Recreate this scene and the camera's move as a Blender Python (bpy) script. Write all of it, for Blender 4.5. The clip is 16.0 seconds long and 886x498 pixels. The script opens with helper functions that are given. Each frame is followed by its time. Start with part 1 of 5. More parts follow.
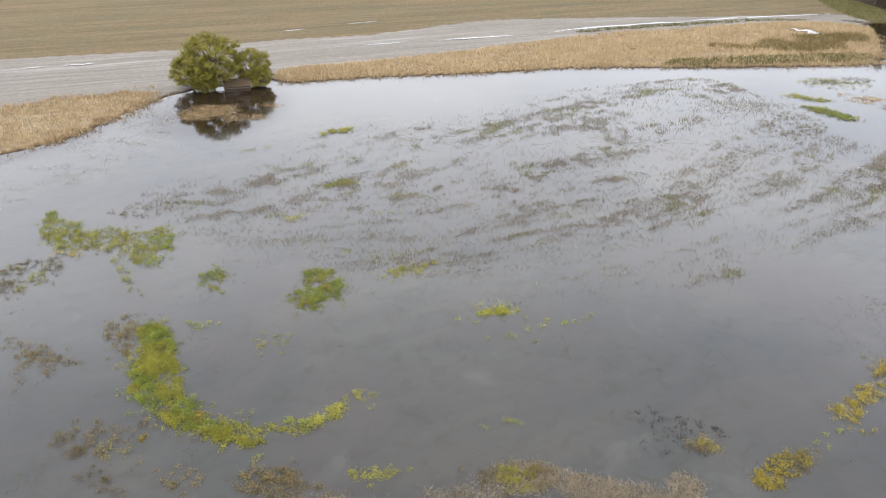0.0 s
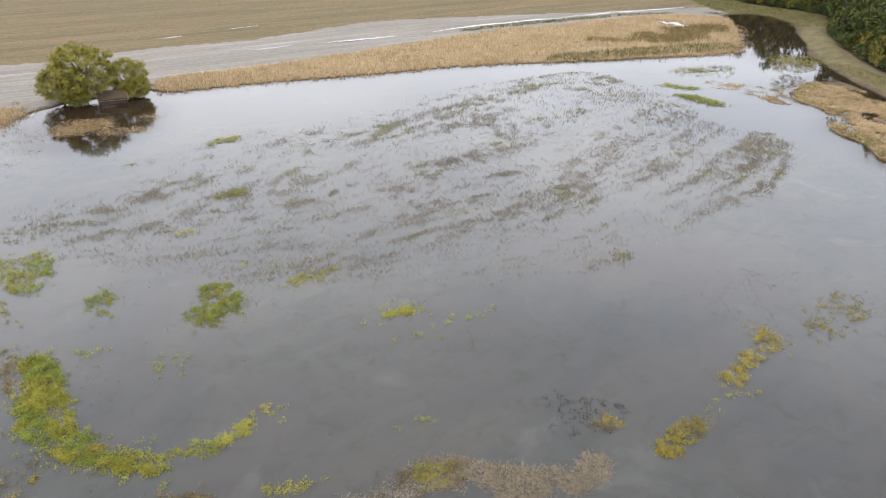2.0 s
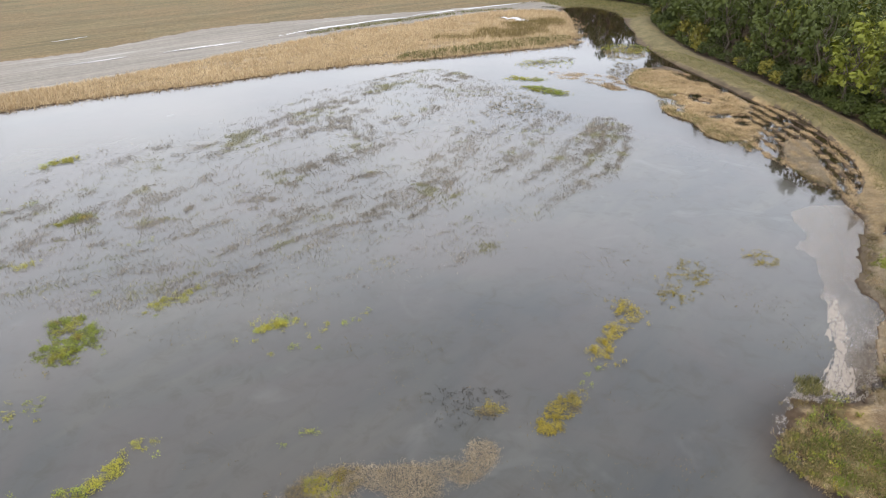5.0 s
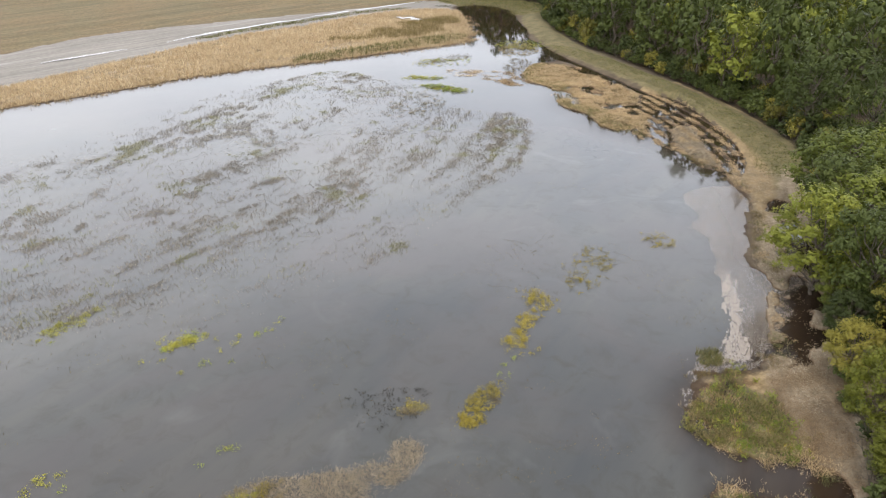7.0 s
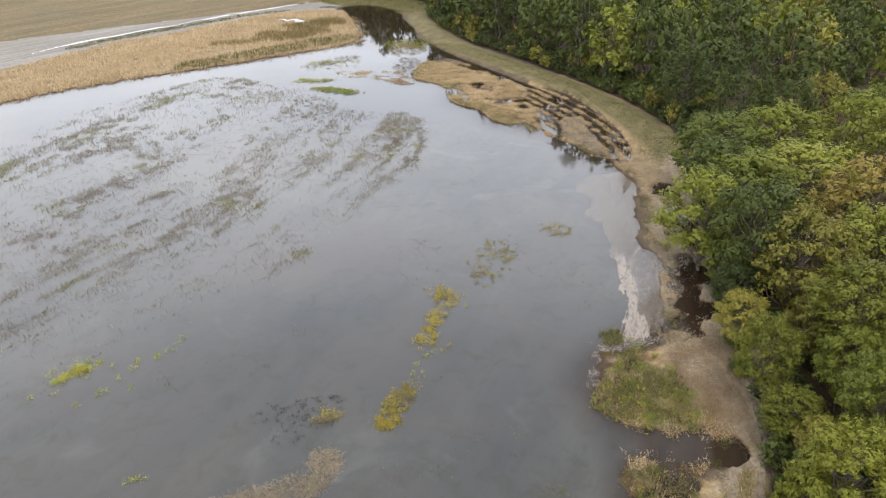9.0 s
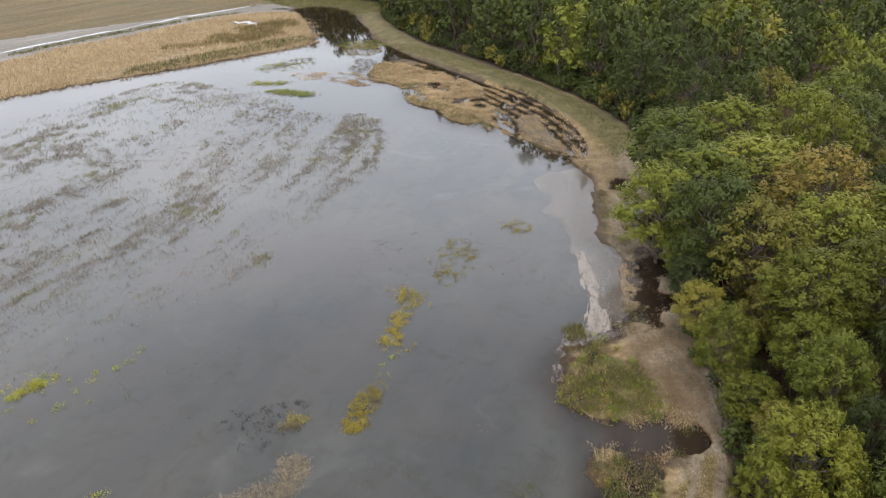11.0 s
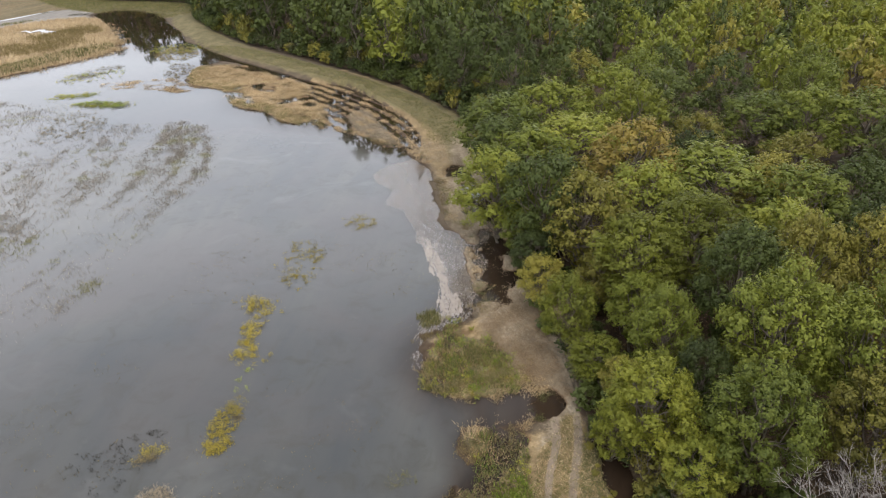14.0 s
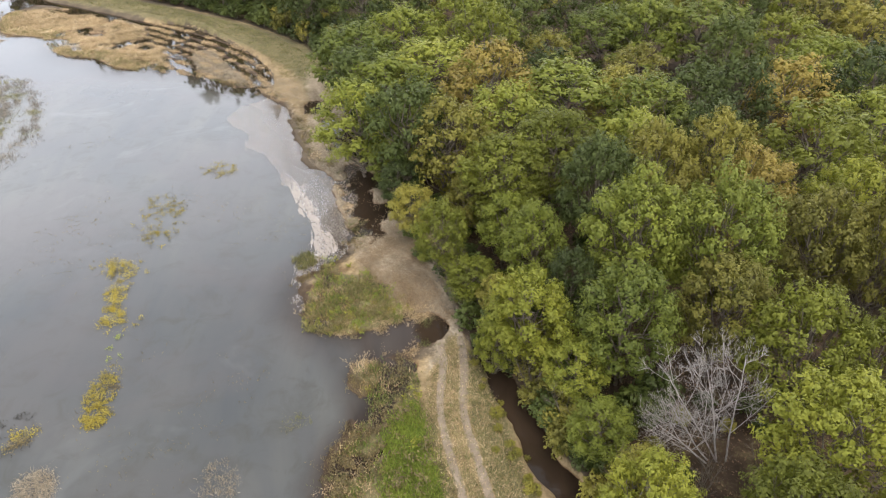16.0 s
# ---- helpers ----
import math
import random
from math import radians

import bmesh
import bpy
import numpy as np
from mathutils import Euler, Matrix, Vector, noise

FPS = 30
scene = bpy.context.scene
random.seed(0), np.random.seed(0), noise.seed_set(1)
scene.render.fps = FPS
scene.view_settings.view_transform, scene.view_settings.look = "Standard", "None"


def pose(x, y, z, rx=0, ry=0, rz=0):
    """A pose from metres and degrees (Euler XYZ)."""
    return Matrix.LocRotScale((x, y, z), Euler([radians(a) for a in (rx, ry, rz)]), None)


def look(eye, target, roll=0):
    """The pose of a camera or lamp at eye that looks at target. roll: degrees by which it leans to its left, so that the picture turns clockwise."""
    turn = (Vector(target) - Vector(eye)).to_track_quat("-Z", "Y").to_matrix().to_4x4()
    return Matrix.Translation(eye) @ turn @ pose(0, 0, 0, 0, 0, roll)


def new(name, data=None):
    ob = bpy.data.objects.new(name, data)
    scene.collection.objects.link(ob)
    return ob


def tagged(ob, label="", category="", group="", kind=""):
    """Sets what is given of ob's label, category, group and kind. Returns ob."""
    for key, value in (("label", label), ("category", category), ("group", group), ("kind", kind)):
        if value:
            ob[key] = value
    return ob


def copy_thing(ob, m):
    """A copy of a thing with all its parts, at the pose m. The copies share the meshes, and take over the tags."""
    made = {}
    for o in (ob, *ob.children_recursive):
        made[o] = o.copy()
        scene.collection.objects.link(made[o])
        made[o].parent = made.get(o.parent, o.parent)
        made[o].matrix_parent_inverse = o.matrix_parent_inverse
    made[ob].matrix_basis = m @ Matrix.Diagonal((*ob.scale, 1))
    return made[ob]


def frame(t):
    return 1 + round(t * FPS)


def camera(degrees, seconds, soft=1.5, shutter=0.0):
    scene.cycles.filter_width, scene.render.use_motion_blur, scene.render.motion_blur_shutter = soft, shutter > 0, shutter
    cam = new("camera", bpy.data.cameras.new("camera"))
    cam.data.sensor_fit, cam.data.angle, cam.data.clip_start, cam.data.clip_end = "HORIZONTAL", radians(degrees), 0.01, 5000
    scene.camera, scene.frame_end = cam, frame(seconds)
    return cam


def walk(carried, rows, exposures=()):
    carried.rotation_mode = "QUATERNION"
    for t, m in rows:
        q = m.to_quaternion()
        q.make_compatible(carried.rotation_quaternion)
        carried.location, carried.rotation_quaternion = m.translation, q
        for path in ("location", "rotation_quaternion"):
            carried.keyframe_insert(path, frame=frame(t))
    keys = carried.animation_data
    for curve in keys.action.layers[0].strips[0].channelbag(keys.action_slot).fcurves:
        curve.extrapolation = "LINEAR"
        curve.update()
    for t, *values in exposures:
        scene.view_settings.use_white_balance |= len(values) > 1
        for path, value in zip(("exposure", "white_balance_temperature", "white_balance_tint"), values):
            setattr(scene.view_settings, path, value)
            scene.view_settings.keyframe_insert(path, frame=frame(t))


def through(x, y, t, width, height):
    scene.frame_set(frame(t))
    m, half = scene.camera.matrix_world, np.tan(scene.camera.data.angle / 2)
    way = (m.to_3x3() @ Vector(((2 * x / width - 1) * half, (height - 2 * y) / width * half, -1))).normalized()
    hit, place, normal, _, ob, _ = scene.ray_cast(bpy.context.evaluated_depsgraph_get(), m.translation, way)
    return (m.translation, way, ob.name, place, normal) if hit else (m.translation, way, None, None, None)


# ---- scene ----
EXPOSURES = [(0, 0.0), (9, 0.05), (11.5, -0.22), (13.5, -0.16), (14.5, 0.15), (16, 0.42)]
cam = camera(64.32, 16.0, 1.15)
# seconds, eye (x, y, z), yaw, pitch, roll: a drone that hovers and pans
PATH = [
    (0, 0.002, -0.03, 36.005, 0.44, -27.79, 0.05),
    (0.5, 0.044, -0.065, 36.01, -1.86, -27.76, 0.05),
    (1, 0.068, -0.086, 36.02, -4.14, -27.76, 0.03),
    (1.5, 0.07, -0.091, 36.034, -6.35, -27.74, 0.02),
    (2, 0.061, -0.083, 36.05, -8.6, -27.73, -0),
    (2.5, 0.057, -0.063, 36.071, -10.83, -27.74, -0),
    (3, 0.06, -0.035, 36.102, -13.03, -27.72, -0.02),
    (3.5, 0.066, 0.001, 36.144, -15.27, -27.75, -0.02),
    (3.7, 0.067, 0.008, 36.152, -16.15, -27.75, -0.02),
    (5.8, 0.037, -0.028, 36.128, -23.46, -27.7, -0.04),
    (6, 0.037, -0.028, 36.128, -24.33, -27.7, -0.04),
    (6.5, 0.007, -0.039, 36.103, -26.5, -27.7, -0.03),
    (7, -0.022, -0.025, 36.11, -28.83, -27.7, -0.05),
    (7.5, -0.037, 0.015, 36.139, -31.1, -27.71, -0.06),
    (8, -0.044, 0.056, 36.166, -33.36, -27.73, -0.03),
    (8.5, -0.056, 0.08, 36.181, -35.59, -27.75, -0.01),
    (9, -0.076, 0.089, 36.187, -37.77, -27.75, 0.01),
    (9.2, -0.079, 0.091, 36.188, -38.63, -27.75, 0.01),
    (11.3, -0.225, 0.097, 36.23, -42.23, -27.74, 0.04),
    (11.5, -0.225, 0.097, 36.23, -43.02, -27.74, 0.04),
    (12, -0.231, 0.082, 36.206, -44.97, -27.71, 0.04),
    (12.5, -0.263, 0.072, 36.203, -47.14, -27.75, 0.02),
    (13, -0.314, 0.069, 36.22, -49.29, -27.75, 0.01),
    (13.5, -0.376, 0.066, 36.246, -51.59, -27.77, 0.01),
    (14, -0.438, 0.062, 36.273, -55.46, -28.1, -0.02),
    (14.5, -0.483, 0.056, 36.294, -58.87, -29.05, -0.01),
    (15, -0.506, 0.052, 36.307, -62.17, -30.24, 0),
    (15.5, -0.514, 0.05, 36.314, -64.86, -31.85, 0.01),
    (16, -0.516, 0.048, 36.317, -67.57, -33.53, 0.03),
]
walk(cam, [(t, pose(x, y, z, 90 + pitch, roll, yaw)) for t, x, y, z, yaw, pitch, roll in PATH], EXPOSURES)

# ---- light: an overcast day ----
world = bpy.data.worlds.new("overcast_sky")
scene.world = world
world.use_nodes = True
wt = world.node_tree
wt.nodes.clear()
w_out = wt.nodes.new("ShaderNodeOutputWorld")
w_bg = wt.nodes.new("ShaderNodeBackground")
w_bg.inputs["Strength"].default_value = 0.135
w_sky = wt.nodes.new("ShaderNodeTexSky")
w_sky.sky_type, w_sky.sun_disc = "NISHITA", False
w_sky.sun_elevation, w_sky.sun_rotation = radians(42), radians(200)
w_sky.air_density, w_sky.dust_density = 1.0, 3.0
w_co = wt.nodes.new("ShaderNodeTexCoord")
w_map = wt.nodes.new("ShaderNodeMapping")
w_map.inputs["Scale"].default_value = (1.0, 1.0, 2.5)
w_noise = wt.nodes.new("ShaderNodeTexNoise")
w_noise.inputs["Scale"].default_value, w_noise.inputs["Detail"].default_value = 2.2, 5.0
w_ramp = wt.nodes.new("ShaderNodeValToRGB")
w_ramp.color_ramp.elements[0].position, w_ramp.color_ramp.elements[0].color = 0.36, (0.70, 0.733, 0.815, 1)
w_ramp.color_ramp.elements[1].position, w_ramp.color_ramp.elements[1].color = 0.66, (0.985, 1.0, 1.055, 1)
w_gain = wt.nodes.new("ShaderNodeVectorMath")
w_gain.operation = "SCALE"
w_gain.inputs["Scale"].default_value = 22.0
w_mix = wt.nodes.new("ShaderNodeMix")
w_mix.data_type = "RGBA"
w_mix.inputs[0].default_value = 0.88
wt.links.new(w_co.outputs["Generated"], w_map.inputs["Vector"])
wt.links.new(w_map.outputs["Vector"], w_noise.inputs["Vector"])
wt.links.new(w_noise.outputs["Fac"], w_ramp.inputs["Fac"])
w_sep = wt.nodes.new("ShaderNodeSeparateXYZ")
wt.links.new(w_co.outputs["Generated"], w_sep.inputs[0])
w_tall = wt.nodes.new("ShaderNodeValToRGB")  # an overcast that brightens towards the lower sky
w_tall.color_ramp.elements[0].position, w_tall.color_ramp.elements[0].color = 0.02, (0.80, 0.80, 0.80, 1)
w_tall.color_ramp.elements[1].position, w_tall.color_ramp.elements[1].color = 1.0, (0.54, 0.54, 0.54, 1)
for at_z, v in ((0.20, 0.98), (0.42, 1.31), (0.50, 1.22), (0.58, 0.79), (0.74, 0.33)):
    el = w_tall.color_ramp.elements.new(at_z)
    el.color = (v, v, v, 1)
wt.links.new(w_sep.outputs["Z"], w_tall.inputs["Fac"])
w_mul = wt.nodes.new("ShaderNodeVectorMath")
w_mul.operation = "MULTIPLY"
wt.links.new(w_ramp.outputs["Color"], w_mul.inputs[0])
wt.links.new(w_tall.outputs["Color"], w_mul.inputs[1])
wt.links.new(w_mul.outputs["Vector"], w_gain.inputs[0])
wt.links.new(w_sky.outputs["Color"], w_mix.inputs[6])
wt.links.new(w_gain.outputs["Vector"], w_mix.inputs[7])
wt.links.new(w_mix.outputs[2], w_bg.inputs["Color"])
wt.links.new(w_bg.outputs["Background"], w_out.inputs["Surface"])

sun_data = bpy.data.lights.new("sun", "SUN")
sun_data.energy, sun_data.angle, sun_data.color = 2.4, radians(40), (1.0, 0.96, 0.9)
sun = new("sun", sun_data)
sun.matrix_world = look((-30, -45, 110), (0, 0, 0))


# ---- materials ----
class Nodes:
    """Short hands for building a node material."""

    def __init__(self, name):
        self.mat = bpy.data.materials.new(name)
        self.mat.use_nodes = True
        self.t = self.mat.node_tree
        self.t.nodes.clear()
        self.out = self.t.nodes.new("ShaderNodeOutputMaterial")

    def add(self, kind, **sets):
        n = self.t.nodes.new(kind)
        for k, v in sets.items():
            setattr(n, k, v)
        return n

    def link(self, a, b):
        self.t.links.new(a, b)

    def noise(self, scale, detail=4.0, rough=0.55, coords=None, stretch=None, distort=0.0):
        n = self.add("ShaderNodeTexNoise")
        n.inputs["Scale"].default_value, n.inputs["Detail"].default_value = scale, detail
        n.inputs["Roughness"].default_value, n.inputs["Distortion"].default_value = rough, distort
        c = coords if coords else self.pos()
        if stretch:
            for key, value in (("Rotation", (0, 0, radians(-stretch[3]))), ("Scale", stretch[:3])):
                m = self.add("ShaderNodeMapping")
                m.inputs[key].default_value = value
                self.link(c, m.inputs["Vector"])
                c = m.outputs["Vector"]
        self.link(c, n.inputs["Vector"])
        return n.outputs["Fac"]

    def pos(self):
        return self.add("ShaderNodeNewGeometry").outputs["Position"]

    def ramp(self, fac, *stops):
        n = self.add("ShaderNodeValToRGB")
        e = n.color_ramp.elements
        while len(e) < len(stops):
            e.new(0.5)
        for el, (p, c) in zip(e, stops):
            el.position, el.color = p, (*c, 1) if len(c) == 3 else c
        self.link(fac, n.inputs["Fac"])
        return n.outputs["Color"]

    def mix(self, fac, a, b, blend="MIX"):
        n = self.add("ShaderNodeMix", data_type="RGBA", blend_type=blend)
        for v, s in ((fac, n.inputs[0]), (a, n.inputs[6]), (b, n.inputs[7])):
            if isinstance(v, (int, float)):
                s.default_value = v
            elif isinstance(v, tuple):
                s.default_value = (*v, 1)
            else:
                self.link(v, s)
        return n.outputs[2]

    def math(self, op, a, b=0.0, clamp=False):
        n = self.add("ShaderNodeMath", operation=op, use_clamp=clamp)
        for v, s in ((a, n.inputs[0]), (b, n.inputs[1])):
            if isinstance(v, (int, float)):
                s.default_value = v
            else:
                self.link(v, s)
        return n.outputs[0]

    def bump(self, height, strength, dist):
        n = self.add("ShaderNodeBump")
        n.inputs["Strength"].default_value, n.inputs["Distance"].default_value = strength, dist
        self.link(height, n.inputs["Height"])
        return n.outputs["Normal"]

    def principled(self, color, rough=0.9, normal=None, spec=0.3):
        p = self.add("ShaderNodeBsdfPrincipled")
        if isinstance(color, tuple):
            p.inputs["Base Color"].default_value = (*color, 1)
        else:
            self.link(color, p.inputs["Base Color"])
        if isinstance(rough, (int, float)):
            p.inputs["Roughness"].default_value = rough
        else:
            self.link(rough, p.inputs["Roughness"])
        p.inputs["Specular IOR Level"].default_value = spec
        if normal:
            self.link(normal, p.inputs["Normal"])
        return p.outputs["BSDF"]

    def done(self, shader):
        self.link(shader, self.out.inputs["Surface"])
        return self.mat


def leaf_material(name, dark, mid, light, through=0.35, spread=0.25, patch=0.6):
    """Leaves or blades: hue varies from piece to piece, from patch to patch and from plant to plant."""
    m = Nodes(name)
    geo = m.add("ShaderNodeNewGeometry")
    info = m.add("ShaderNodeObjectInfo")
    n = m.noise(patch, 3.0)
    f = m.math("ADD", m.math("MULTIPLY", geo.outputs["Random Per Island"], spread), m.math("MULTIPLY", n, 0.55))
    f = m.math("ADD", f, m.math("MULTIPLY", info.outputs["Random"], 0.34))
    f = m.math("SUBTRACT", f, 0.06 + spread / 2)
    c = m.ramp(f, (0.12, dark), (0.45, mid), (0.8, light))
    p = m.principled(c, 0.6, spec=0.25)
    tr = m.add("ShaderNodeBsdfTranslucent")
    m.link(c, tr.inputs["Color"])
    mx = m.add("ShaderNodeMixShader")
    mx.inputs[0].default_value = through
    m.link(p, mx.inputs[1])
    m.link(tr.outputs[0], mx.inputs[2])
    return m.done(mx.outputs[0])


def plain_material(name, a, b, scale, rough=0.9, relief=0.02, detail=5.0, stretch=None):
    m = Nodes(name)
    n = m.noise(scale, detail, stretch=stretch)
    fine = m.noise(scale * 6, 3.0)
    c = m.mix(m.math("MULTIPLY", fine, 0.45), m.ramp(n, (0.3, a), (0.7, b)), a)
    return m.done(m.principled(c, rough, m.bump(fine, 0.6, relief)))


LEAF = {
    "green": leaf_material("leaf_green", (0.050, 0.066, 0.010), (0.140, 0.155, 0.019), (0.275, 0.271, 0.038), 0.16, 0.12),
    "deep": leaf_material("leaf_deep_green", (0.024, 0.033, 0.007), (0.053, 0.068, 0.012), (0.104, 0.118, 0.021), 0.14, 0.12),
    "yellow": leaf_material("leaf_yellow_green", (0.064, 0.071, 0.007), (0.146, 0.154, 0.016), (0.265, 0.255, 0.029), 0.18, 0.12),
    "olive": leaf_material("leaf_olive", (0.080, 0.076, 0.013), (0.189, 0.167, 0.028), (0.319, 0.270, 0.048), 0.16, 0.14),
    "rust": leaf_material("leaf_russet", (0.095, 0.072, 0.017), (0.215, 0.162, 0.034), (0.335, 0.255, 0.056), 0.16, 0.16),
    "willow": leaf_material("leaf_willow", (0.09, 0.09, 0.015), (0.215, 0.19, 0.030), (0.37, 0.31, 0.050), 0.2, 0.15),
}
MAT_BARK = plain_material("bark_grey", (0.075, 0.060, 0.046), (0.17, 0.14, 0.11), 3.0)
MAT_DEADWOOD = plain_material("dead_wood", (0.24, 0.21, 0.19), (0.42, 0.38, 0.35), 4.0)
MAT_PLANK = plain_material("weathered_planks", (0.06, 0.04, 0.026), (0.125, 0.086, 0.055), 3.0, 0.85, 0.01, 5.0, (1, 8, 8, 0))
MAT_REED = leaf_material("dry_reed", (0.25, 0.17, 0.09), (0.44, 0.335, 0.20), (0.61, 0.485, 0.31), 0.25, 0.6, 0.1)
MAT_STRAW = leaf_material("dry_straw", (0.19, 0.125, 0.06), (0.40, 0.285, 0.15), (0.60, 0.47, 0.29), 0.2, 0.6, 0.25)
MAT_STEM = leaf_material("drowned_stem", (0.17, 0.15, 0.125), (0.30, 0.265, 0.215), (0.43, 0.375, 0.28), 0.15, 0.7, 0.08)
MAT_OLIVESTEM = leaf_material("drowned_grass", (0.13, 0.125, 0.06), (0.23, 0.215, 0.10), (0.34, 0.30, 0.15), 0.2, 0.6, 0.2)
MAT_PALESTRAW = leaf_material("pale_straw", (0.24, 0.18, 0.12), (0.42, 0.34, 0.24), (0.62, 0.53, 0.40), 0.2, 0.7, 0.6)
MAT_THATCH = leaf_material("bank_thatch", (0.20, 0.155, 0.10), (0.32, 0.26, 0.18), (0.46, 0.385, 0.28), 0.15, 0.6, 0.35)
MAT_PAD = leaf_material("water_weed_green", (0.14, 0.138, 0.018), (0.29, 0.275, 0.034), (0.44, 0.405, 0.065), 0.25, 0.5, 0.5)
MAT_PADLIME = leaf_material("water_weed_lime", (0.11, 0.13, 0.02), (0.23, 0.265, 0.034), (0.36, 0.39, 0.065), 0.25, 0.5, 0.5)
MAT_PADGOLD = leaf_material("water_weed_gold", (0.13, 0.105, 0.018), (0.31, 0.24, 0.035), (0.45, 0.36, 0.06), 0.25, 0.5, 0.5)
MAT_PADBROWN = leaf_material("water_weed_brown", (0.075, 0.056, 0.026), (0.165, 0.125, 0.052), (0.27, 0.21, 0.088), 0.2, 0.5, 0.5)
MAT_LAWN = leaf_material("lawn_green", (0.085, 0.12, 0.018), (0.175, 0.225, 0.034), (0.29, 0.32, 0.06), 0.3, 0.5, 0.5)
MAT_LITTER = leaf_material("fallen_leaf", (0.06, 0.035, 0.02), (0.15, 0.09, 0.05), (0.28, 0.19, 0.11), 0.1, 0.7, 0.5)
MAT_PALELITTER = leaf_material("dry_leaf", (0.115, 0.074, 0.038), (0.215, 0.145, 0.080), (0.33, 0.245, 0.15), 0.1, 0.7, 0.5)
MAT_DARKWEED = leaf_material("dark_weed", (0.018, 0.015, 0.012), (0.05, 0.042, 0.03), (0.11, 0.09, 0.055), 0.1, 0.6, 0.3)
MAT_GRASS = leaf_material("bank_grass", (0.07, 0.075, 0.022), (0.15, 0.145, 0.05), (0.27, 0.225, 0.10), 0.25, 0.6, 0.3)


def water_material():
    m = Nodes("pond_water")
    att = m.add("ShaderNodeAttribute", attribute_name="silt_and_mirror")
    big = m.noise(0.035, 3.0, distort=0.6)
    wisp = m.noise(0.22, 5.0, 0.6, stretch=(0.35, 1.3, 1, 28), distort=0.8)
    f = m.math("ADD", m.math("MULTIPLY", big, 0.7), m.math("MULTIPLY", wisp, 0.3))
    murk = m.ramp(f, (0.30, (0.044, 0.048, 0.051)), (0.5, (0.064, 0.064, 0.061)), (0.70, (0.092, 0.087, 0.074)))
    weedy = m.noise(0.45, 6.0, 0.66, distort=0.7)
    murk = m.mix(m.ramp(weedy, (0.50, (0, 0, 0)), (0.70, (0.55, 0.55, 0.55))), murk, (0.042, 0.040, 0.030))
    murk = m.mix(m.ramp(m.noise(0.09, 4.0, 0.6, distort=1.5), (0.60, (0, 0, 0)), (0.78, (0.35, 0.35, 0.35))), murk, (0.15, 0.15, 0.145))
    murk = m.mix(m.ramp(m.noise(0.05, 4.0, 0.6, distort=1.2), (0.42, (0, 0, 0)), (0.66, (0.7, 0.7, 0.7))), murk, (0.072, 0.065, 0.063))
    # dark base for clear bank shallows, and for tree reflections painted into the colour
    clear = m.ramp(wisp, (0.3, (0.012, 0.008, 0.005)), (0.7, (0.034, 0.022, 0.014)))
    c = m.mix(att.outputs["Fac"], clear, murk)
    ripple = m.noise(2.2, 3.0, 0.5, stretch=(0.6, 1.6, 1, 20))
    wind = m.ramp(m.noise(0.05, 3.0, distort=1.0), (0.45, (0, 0, 0)), (0.65, (1, 1, 1)))
    h = m.math("MULTIPLY", ripple, m.math("ADD", m.math("MULTIPLY", wind, 0.8), 0.12))
    p = m.add("ShaderNodeBsdfPrincipled")
    m.link(c, p.inputs["Base Color"])
    p.inputs["Roughness"].default_value, p.inputs["IOR"].default_value = 0.03, 1.333
    m.link(m.bump(h, 0.35, 0.03), p.inputs["Normal"])
    return m.done(p.outputs["BSDF"])


def foam_material():
    m = Nodes("scum_film")
    att = m.add("ShaderNodeAttribute", attribute_name="edge")
    n = m.noise(0.5, 6.0, 0.62, distort=1.2)
    fine = m.noise(3.0, 5.0, 0.65, stretch=(0.6, 1.5, 1, 40))
    band = m.add("ShaderNodeAttribute", attribute_name="band").outputs["Fac"]
    lace = m.noise(1.1, 6.0, 0.62, stretch=(0.45, 1.5, 1, 40), distort=1.6)
    inside = m.ramp(m.math("ADD", att.outputs["Fac"], m.math("MULTIPLY", m.math("SUBTRACT", lace, 0.5), 1.1)), (0.46, (0, 0, 0)), (0.54, (1, 1, 1)))
    crust = m.ramp(m.math("ADD", band, m.math("MULTIPLY", m.math("SUBTRACT", lace, 0.5), 1.3)), (0.22, (0, 0, 0)), (0.50, (1, 1, 1)))
    veil = m.math("ADD", m.math("MULTIPLY", m.ramp(lace, (0.46, (0, 0, 0)), (0.54, (1, 1, 1))), 0.10), 0.15)
    a = m.math("MULTIPLY", inside, m.math("ADD", veil, m.math("MULTIPLY", crust, 0.30)), True)
    c = m.ramp(fine, (0.3, (0.34, 0.285, 0.24)), (0.7, (0.47, 0.40, 0.34)))
    p = m.principled(c, 0.35, spec=0.5)
    tr = m.add("ShaderNodeBsdfTransparent")
    mx = m.add("ShaderNodeMixShader")
    m.link(a, mx.inputs[0])
    m.link(tr.outputs[0], mx.inputs[1])
    m.link(p, mx.inputs[2])
    return m.done(mx.outputs[0])


